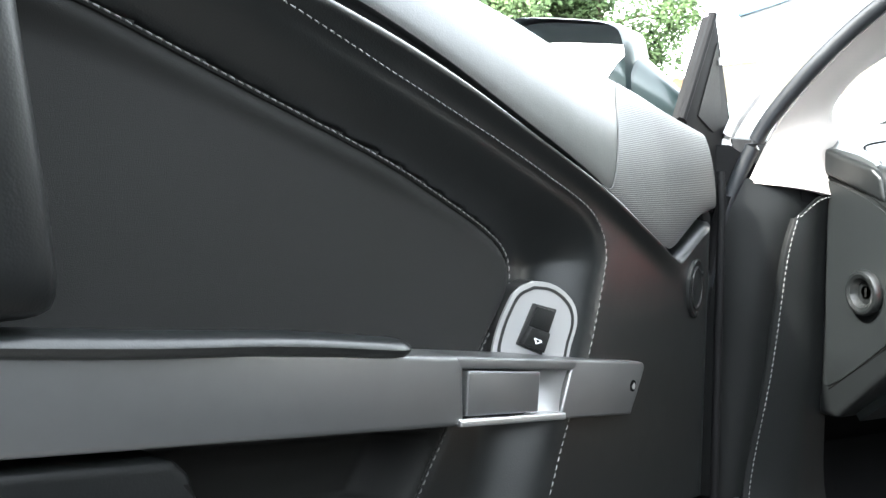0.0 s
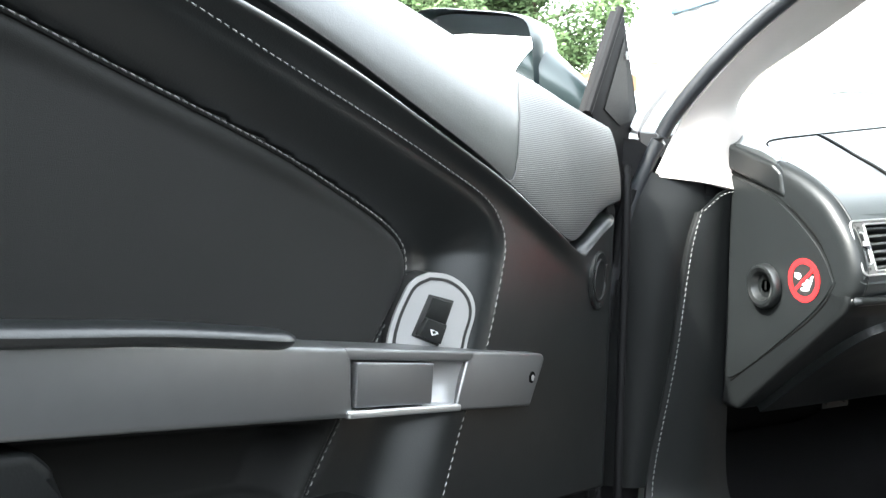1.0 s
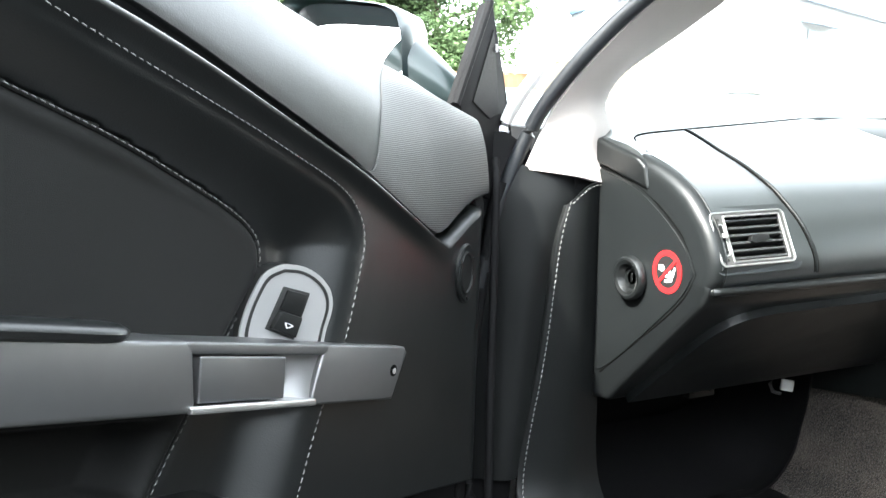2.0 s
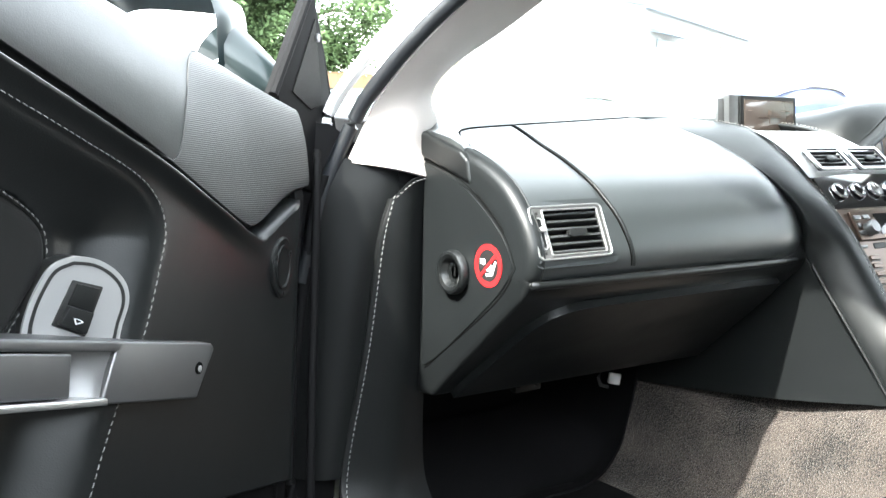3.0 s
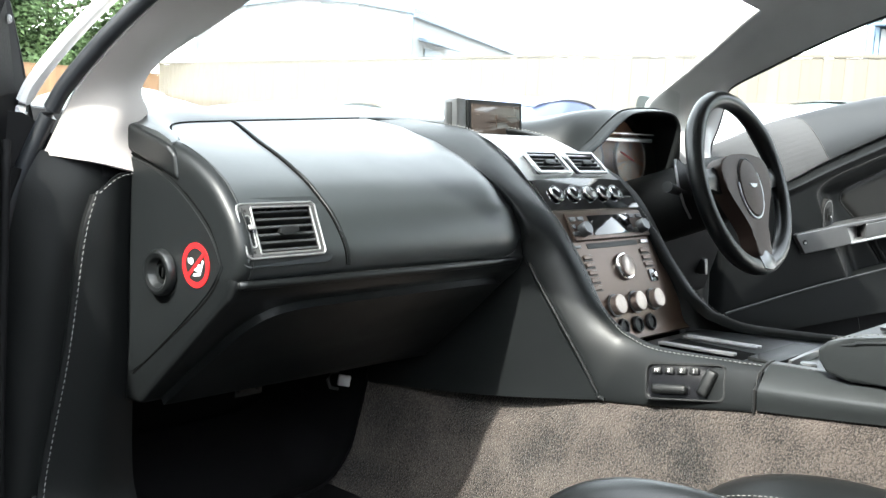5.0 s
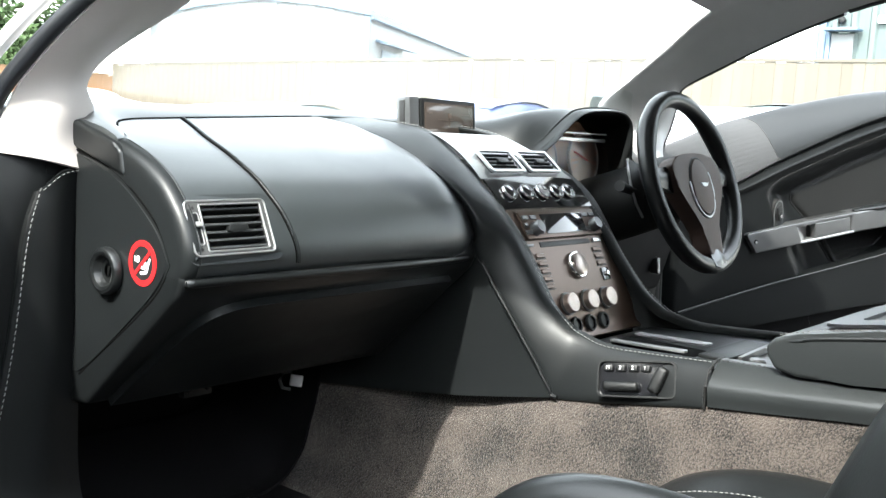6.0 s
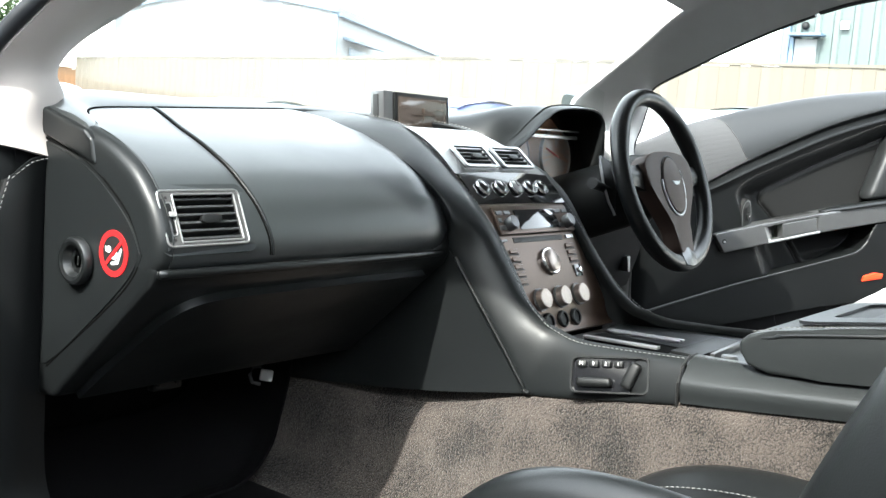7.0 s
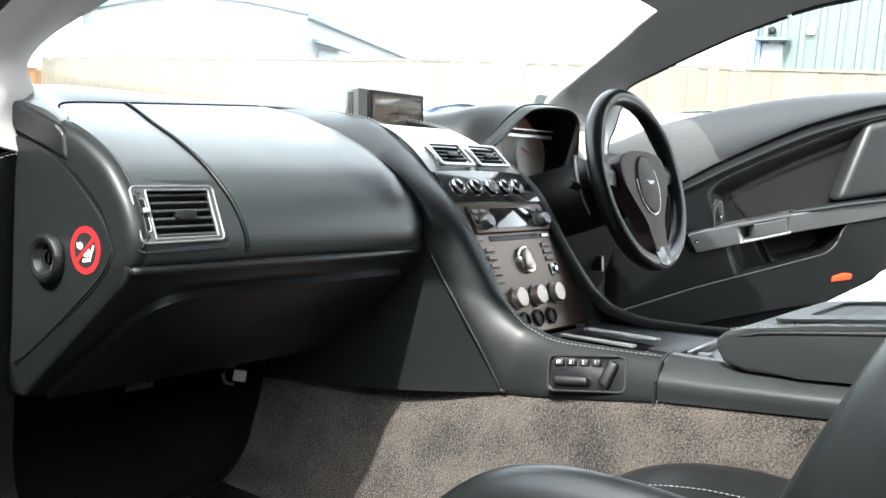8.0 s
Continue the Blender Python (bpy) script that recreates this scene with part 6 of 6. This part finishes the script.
# ---- seats ----
def build_seat(cx, label):
    seat = empty("passenger_seat" if cx < 0 else "driver_seat", label, "seat", group="front seats", at=(cx, 0.2, 0.25))
    prof = [(-0.255, -0.10), (-0.262, 0.0), (-0.25, 0.112), (-0.215, 0.137), (-0.165, 0.066), (-0.10, 0.008), (0.0, 0.002), (0.10, 0.006), (0.165, 0.024), (0.215, 0.045), (0.25, 0.03), (0.262, -0.02), (0.255, -0.10)]
    secs = []
    for y, z, k, w in ((0.535, 0.34, 0.1, 0.80), (0.52, 0.375, 0.35, 0.88), (0.475, 0.402, 0.7, 0.94), (0.40, 0.415, 1.0, 0.98), (0.30, 0.420, 1.1, 1.0), (0.15, 0.41, 1.1, 1.0), (0.0, 0.40, 1.0, 1.0)):
        secs.append([V(cx + a * w, y, z + b * k if b > 0 else z + b * (0.3 + 0.7 * k)) for a, b in prof])
    skin("cushion", loft(secs, 5, 5), LEATHER, seat, "black leather seat cushion", 0.01, away=(0, 0, -1))
    for sx in (-1, 1):
        pts = cr([V(cx + sx * 0.168 * w, y + 0.002, z + (0.069 if sx < 0 else 0.027) * k) for y, z, k, w in ((0.50, 0.386, 0.45, 0.9), (0.475, 0.402, 0.7, 0.94), (0.40, 0.415, 1.0, 0.98), (0.30, 0.420, 1.1, 1.0), (0.15, 0.41, 1.1, 1.0))], 8)
        stitches("stitching", pts, V(0, 0.1, 1), THREAD, seat, length=0.004, gap=0.0025, radius=0.0007, lift=0.0015)
    back = [(-0.27, -0.10), (-0.285, -0.02), (-0.27, 0.06), (-0.225, 0.10), (-0.165, 0.055), (-0.10, 0.015), (0.0, 0.0), (0.10, 0.015), (0.165, 0.055), (0.225, 0.10), (0.27, 0.06), (0.285, -0.02), (0.27, -0.10)]
    secs = []
    for z, k, w in ((0.42, 0.8, 0.9), (0.50, 1.0, 0.97), (0.62, 1.05, 1.0), (0.75, 1.0, 0.98), (0.86, 0.75, 0.9), (0.95, 0.4, 0.72), (1.03, 0.2, 0.5), (1.07, 0.1, 0.42)):
        y = 0.152 - (z - 0.42) * 0.42
        secs.append([V(cx + a * w, y + b * k * 0.95, z - b * 0.15) for a, b in back])
    skin("backrest", loft(secs, 5, 5), LEATHER, seat, "black leather backrest with side bolsters", 0.012, away=(0, -1, 0))
    for sx in (-1, 1):
        pts = cr([V(cx + sx * 0.168 * w, 0.152 - (z - 0.42) * 0.42 + 0.056 * k * 0.95, z - 0.008) for z, k, w in ((0.50, 1.0, 0.97), (0.62, 1.05, 1.0), (0.75, 1.0, 0.98), (0.86, 0.75, 0.9))], 8)
        stitches("stitching", pts, V(0, 1, 0.3), THREAD_GREY, seat, length=0.004, gap=0.0025, radius=0.0007, lift=0.0015)
    bm = bmesh.new()
    box(bm, (cx - 0.22, 0.0, 0.236), (cx + 0.22, 0.52, 0.36), 0.02)
    part("seat_base", bm, PLASTIC, seat)
    return seat


build_seat(-0.40, "black leather passenger seat with pale stitching")
build_seat(0.40, "black leather driver's seat with pale stitching")

# ---- yard outside ----
rng = random.Random(7)
bm = bmesh.new()
sheet(bm, [[V(x, y, 0) for x in np.linspace(-600, 600, 25)] for y in np.linspace(-600, 600, 25)])
ground = tagged(part("ground", bm, TARMAC), "dark worn tarmac yard", "ground", kind="structure")


def build_fence(name, p0, p1, height, label, count, timber):
    """Close-boarded fence: capped boards on rails."""
    f = empty(name, label, "fence", kind="structure", at=tuple(p0))
    p0, p1 = Vector(p0), Vector(p1)
    d = (p1 - p0)
    length = d.length
    d.normalize()
    nrm = V(-d.y, d.x, 0)
    w = length / count
    me = None
    for k in range(count):
        if me is None or k % 7 == 0:
            bm = bmesh.new()
            box(bm, (-w * 0.54, -0.011, 0), (w * 0.54, 0.011, height - 0.04), 0.003, None, 1)
            me = bpy.data.meshes.new("board")
            bm.to_mesh(me)
            bm.free()
            me.materials.append(timber)
        ob = new("board", me)
        ob.parent = f
        ob.matrix_parent_inverse = Matrix.Translation(-f.location)
        ob.matrix_basis = Matrix.Translation(p0 + d * (w * (k + 0.5)) + nrm * (0.005 if k % 2 else -0.002)) @ Matrix.Rotation(math.atan2(d.y, d.x), 4, "Z") @ Matrix.Diagonal((1, 1, 1 + rng.uniform(-0.006, 0.004), 1))
    bm = bmesh.new()
    prism(bm, [p0 + nrm * 0.028 + V(0, 0, height - 0.04), p1 + nrm * 0.028 + V(0, 0, height - 0.04), p1 - nrm * 0.028 + V(0, 0, height - 0.04), p0 - nrm * 0.028 + V(0, 0, height - 0.04)], (0, 0, 0.04), 0)
    part("capping", bm, timber, f)
    n = int(length / 2.4)
    for k in range(n + 1):
        q = p0 + d * (length * k / n) - nrm * 0.1
        bm = bmesh.new()
        box(bm, (q.x - 0.05, q.y - 0.05, 0), (q.x + 0.05, q.y + 0.05, height - 0.06), 0.006)
        part("post", bm, timber, f)
    return f


build_fence("fence", (11.3, -6.0, 0), (11.7, 9.5, 0), 1.95, "tall pale close-boarded timber fence", 110, FENCE)
build_fence("fence", (11.7, 9.5, 0), (14.8, 24.8, 0), 1.95, "tall pale close-boarded timber fence", 110, FENCE)
build_fence("fence", (14.8, 24.8, 0), (-6.0, 24.6, 0), 1.66, "tall tan close-boarded timber fence below trees", 130, FENCE_TAN)


# unseen plain walls added behind the camera to hold back low sky light
for nm, lo, hi in (("sky_blocker_west", (-5.6, -14.0, 0), (-5.3, 6.0, 3.9)), ("sky_blocker_south", (-5.3, -6.8, 0), (9.0, -6.5, 3.5))):
    bm = bmesh.new()
    box(bm, lo, hi, 0.02)
    tagged(part(nm, bm, RENDERED), "unseen plain grey wall added to block low sky light", "wall", kind="structure")

# low white unit with a shallow gable and blue edging, in its own axes: x along the side wall, y along the gable end
unit = empty("warehouse", "low white industrial unit with blue roof edging", "building")
LOCAL.append(unit)
unit.matrix_world = pose(20.9, 21.2, 0, 0, 0, 26.2)
GABLE = [(0.0, 3.92), (1.6, 4.17), (3.4, 4.28), (5.2, 4.03), (7.0, 3.62)]
bm = bmesh.new()
prism(bm, [(0, 0, 0)] + [(0, y, z) for y, z in GABLE] + [(0, 7.0, 0)], (14.6, 0, 0), 0)
part("wall", bm, CLAD_WHITE, unit, "white sheet-clad wall")
bm = bmesh.new()
prism(bm, [(-0.12, y - 0.1 if k == 0 else y, z - 0.04) for k, (y, z) in enumerate(GABLE)] + [(-0.12, y - 0.1 if y == 0 else y, z + 0.15) for y, z in GABLE[::-1]], (14.8, 0, 0), 0.01)
part("roof", bm, BLUE_TRIM, unit, "blue-edged roof")
bm = bmesh.new()
box(bm, (-0.06, -0.06, 0), (0.14, 0.14, 3.9), 0.02)
part("corner_trim", bm, BLUE_TRIM, unit)
bm = bmesh.new()
box(bm, (-0.05, -0.19, 3.78), (14.6, -0.06, 3.90), 0.03)
part("gutter", bm, BLUE_TRIM, unit)
for k in range(11):
    y = 0.45 + k * 0.6
    bm = bmesh.new()
    box(bm, (-0.03, y, 0), (0.0, y + 0.22, float(np.interp(y, [g[0] for g in GABLE], [g[1] for g in GABLE])) - 0.05), 0.01, None, 1)
    part("cladding_rib", bm, CLAD_WHITE, unit)
bm = bmesh.new()
prism(bm, [(0.8, 0.0, 3.20), (4.0, 0.0, 3.20), (4.0, -0.5, 3.12), (0.8, -0.5, 3.12)], (0, 0, 0.09), 0.01)
part("canopy", bm, BLUE_TRIM, unit, "small canopy over a door")
bm = bmesh.new()
box(bm, (1.4, -0.05, 0), (3.3, -0.031, 3.02), 0.005)
part("door", bm, BLUE_TRIM, unit)

# tall green unit
hall = empty("warehouse", "tall pale green industrial unit with blue corner", "building", at=(24, 0, 0))
bm = bmesh.new()
box(bm, (20.0, -22.0, 0), (36.0, 7.64, 7.5), 0.02)
part("wall", bm, CLAD_GREEN, hall, "pale green sheet-clad wall")
for k in range(72):
    bm = bmesh.new()
    y = 7.42 - k * 0.38
    prism(bm, [(20.0, y, 0), (19.95, y - 0.04, 0), (19.95, y - 0.13, 0), (20.0, y - 0.17, 0)], (0, 0, 7.45), 0)
    part("cladding_rib", bm, CLAD_GREEN, hall)
bm = bmesh.new()
box(bm, (19.9, 7.48, 0), (20.1, 7.66, 7.5), 0.02)
part("corner_trim", bm, BLUE_TRIM, hall)
bm = bmesh.new()
box(bm, (19.8, -22.3, 7.4), (36.3, 8.13, 7.8), 0.05)
part("roof", bm, BLUE_TRIM, hall)
bm = bmesh.new()
box(bm, (19.90, 6.92, 0), (19.94, 7.36, 3.16), 0.01)
d = part("door", bm, CLAD_WHITE, hall, "pale door")
bm = bmesh.new()
box(bm, (19.86, 7.37, 0), (19.94, 7.46, 3.2), 0.02)
part("door_frame", bm, BLUE_TRIM, d)
bm = bmesh.new()
box(bm, (19.6, 6.76, 3.2), (19.94, 7.44, 3.26), 0.02)
part("canopy", bm, BLUE_TRIM, hall)
bm = bmesh.new()
lathe(bm, [(0.07, 0), (0.08, 0.06), (0.05, 0.10), (0, 0.11)], facing((19.95, 7.18, 3.43), (-1, 0, 0)), 16)
part("bulkhead_lamp", bm, PLASTIC, hall, "dark round wall lamp")
bm = bmesh.new()
box(bm, (19.90, 6.32, 3.36), (19.94, 6.49, 3.52), 0.02)
part("alarm_box", bm, WHITE, hall, "white alarm box")


# ---- parked cars ----
def build_car(place, turn, paint, label, roof=1.24, tint=None):
    car = empty("parked_car", label, "car", group="cars along the fence")
    LOCAL.append(car)
    side = [(-2.2, 0.35), (-2.25, 0.62), (-2.1, 0.86), (-1.5, 0.93), (-0.75, 1.0), (0.9, 0.95), (1.5, 0.86), (2.1, 0.66), (2.25, 0.45), (2.2, 0.22), (-2.15, 0.22)]
    bm = bmesh.new()
    prism(bm, [V(x, -0.9, z) for x, z in side], (0, 1.8, 0), 0.09, 3)
    part("body", bm, paint, car)
    cab = [(-1.75, 0.90), (-0.95, roof - 0.07), (-0.35, roof), (0.15, roof - 0.03), (1.05, 0.93)]
    bm = bmesh.new()
    secs = []
    for y, k in ((-0.80, 0.0), (-0.74, 0.45), (-0.62, 0.93), (-0.35, 1.0), (0.35, 1.0), (0.62, 0.93), (0.74, 0.45), (0.80, 0.0)):
        secs.append([V(x, y, 0.90 + (z - 0.90) * k) for x, z in cab])
    sheet(bm, [cr(q, 4) for q in secs])
    part("cabin_glass", bm, tint or CARGLASS, car, "dark car glass")
    bm = bmesh.new()
    secs = []
    for y, k in ((-0.64, 0.955), (-0.5, 1.0), (0, 1.02), (0.5, 1.0), (0.64, 0.955)):
        secs.append([V(x, y, 0.90 + (z - 0.90) * k + 0.012) for x, z in [(-1.15, roof - 0.13), (-0.95, roof - 0.07), (-0.35, roof), (0.15, roof - 0.03), (0.35, roof - 0.10)]])
    sheet(bm, [cr(q, 4) for q in secs])
    part("roof", bm, paint, car)
    for x in (-1.35, 1.4):
        for y in (-0.86, 0.86):
            m = facing((x, y, 0.33), (0, 1 if y > 0 else -1, 0))
            bm = bmesh.new()
            lathe(bm, [(0.2, -0.2), (0.33, -0.18), (0.335, 0.0), (0.31, 0.04), (0.23, 0.04), (0.22, 0.01)], m, 24)
            w = part("wheel", bm, RUBBER, car)
            bm = bmesh.new()
            lathe(bm, [(0.22, 0.0), (0.22, 0.02), (0.06, 0.0), (0, 0.01)], m, 20)
            part("rim", bm, ALU, w)
    car.matrix_world = pose(*place, 0, 0, turn)
    return car


def paint(name, c):
    return mat(name, c, 0.3, coat=0.7, tone=0.04, tone_size=2)


build_car((9.6, 8.0, 0), 4, paint("blue_paint", (0.03, 0.06, 0.24)), "low blue coupe parked by the fence", 1.2, paint("blue_glass", (0.02, 0.035, 0.11)))
build_car((10.35, 4.5, 0), 90, paint("teal_paint", (0.05, 0.10, 0.12)), "dark teal coupe parked along the fence", 1.3)
build_car((7.0, 3.3, 0), 2, paint("white_paint", (0.6, 0.6, 0.6)), "low white coupe parked nose to the fence", 1.12)
build_car((3.95, -0.95, 0), 90, paint("bright_white_paint", (0.8, 0.8, 0.8)), "white coupe parked alongside", 1.2)
build_car((10.4, 12.6, 0), 3, paint("silver_paint", (0.4, 0.43, 0.44)), "silver grey coupe parked by the fence", 1.04)
build_car((10.2, 19.5, 0), 85, paint("dark_green_paint", (0.25, 0.32, 0.3)), "dark green coupe parked across the yard", 1.14)
build_car((4.5, 21.8, 0), 88, paint("grey_paint", (0.5, 0.53, 0.53)), "grey coupe parked across the yard", 1.18)


# ---- trees ----
def build_tree(x, y, h, r, seed):
    rg = random.Random(seed)
    tree = empty("tree", "broad green leafy tree behind the fence", "tree", group="trees behind the fence", at=(x, y, 0))
    bm = bmesh.new()
    tips = []
    trunk = cr([V(x, y, 0), V(x + rg.uniform(-.2, .2), y, h * 0.2), V(x + rg.uniform(-.3, .3), y, h * 0.45), V(x + rg.uniform(-.4, .4), y, h * 0.8)], 5)
    tube(bm, trunk, [0.22 * (1 - 0.8 * i / len(trunk)) for i in range(len(trunk))], 8)
    for k in range(16):
        b = trunk[rg.randrange(3, len(trunk))]
        a = rg.uniform(0, 6.28)
        e = b + V(math.cos(a), math.sin(a), rg.uniform(-0.1, 0.7)) * r * rg.uniform(0.5, 0.95)
        tube(bm, [b, b.lerp(e, 0.5) + V(0, 0, 0.15), e], [0.07, 0.05, 0.015], 5)
        tips += [e, b.lerp(e, 0.6), b.lerp(e, 0.8)]
    tips += trunk[-4:]
    part("trunk", bm, BARK, tree)
    verts, faces = [], []
    for c in tips:
        cl = r * rg.uniform(0.22, 0.42)
        for _ in range(760):
            d = V(rg.gauss(0, 1), rg.gauss(0, 1), rg.gauss(0, 0.8))
            d = d.normalized() * cl * rg.uniform(0.25, 1.0) ** 0.5
            p = c + d
            if p.z < 0.8:
                continue
            s = rg.uniform(0.055, 0.115)
            t = V(rg.gauss(0, 1), rg.gauss(0, 1), rg.gauss(0, 0.6)).normalized()
            q = t.cross(V(rg.gauss(0, 1), rg.gauss(0, 1), rg.gauss(0, 1))).normalized()
            i = len(verts)
            verts += [p - t * s, p + q * s * 0.5, p + t * s, p - q * s * 0.5]
            faces.append((i, i + 1, i + 2, i + 3))
    me = bpy.data.meshes.new("crown")
    me.from_pydata(verts, [], faces)
    crown = link("crown", me, LEAF, tree)
    crown["kind"] = "stuff"


for k, (x, y, h, r) in enumerate(((-2.0, 29, 8.0, 3.4), (3.0, 28, 8.5, 3.4), (7.0, 29.5, 8.0, 3.3), (10.5, 28.2, 8.0, 3.1), (13.6, 29.0, 7.4, 3.0), (12.2, 31.5, 7.4, 3.0))):
    build_tree(x, y, h, r, 20 + k)
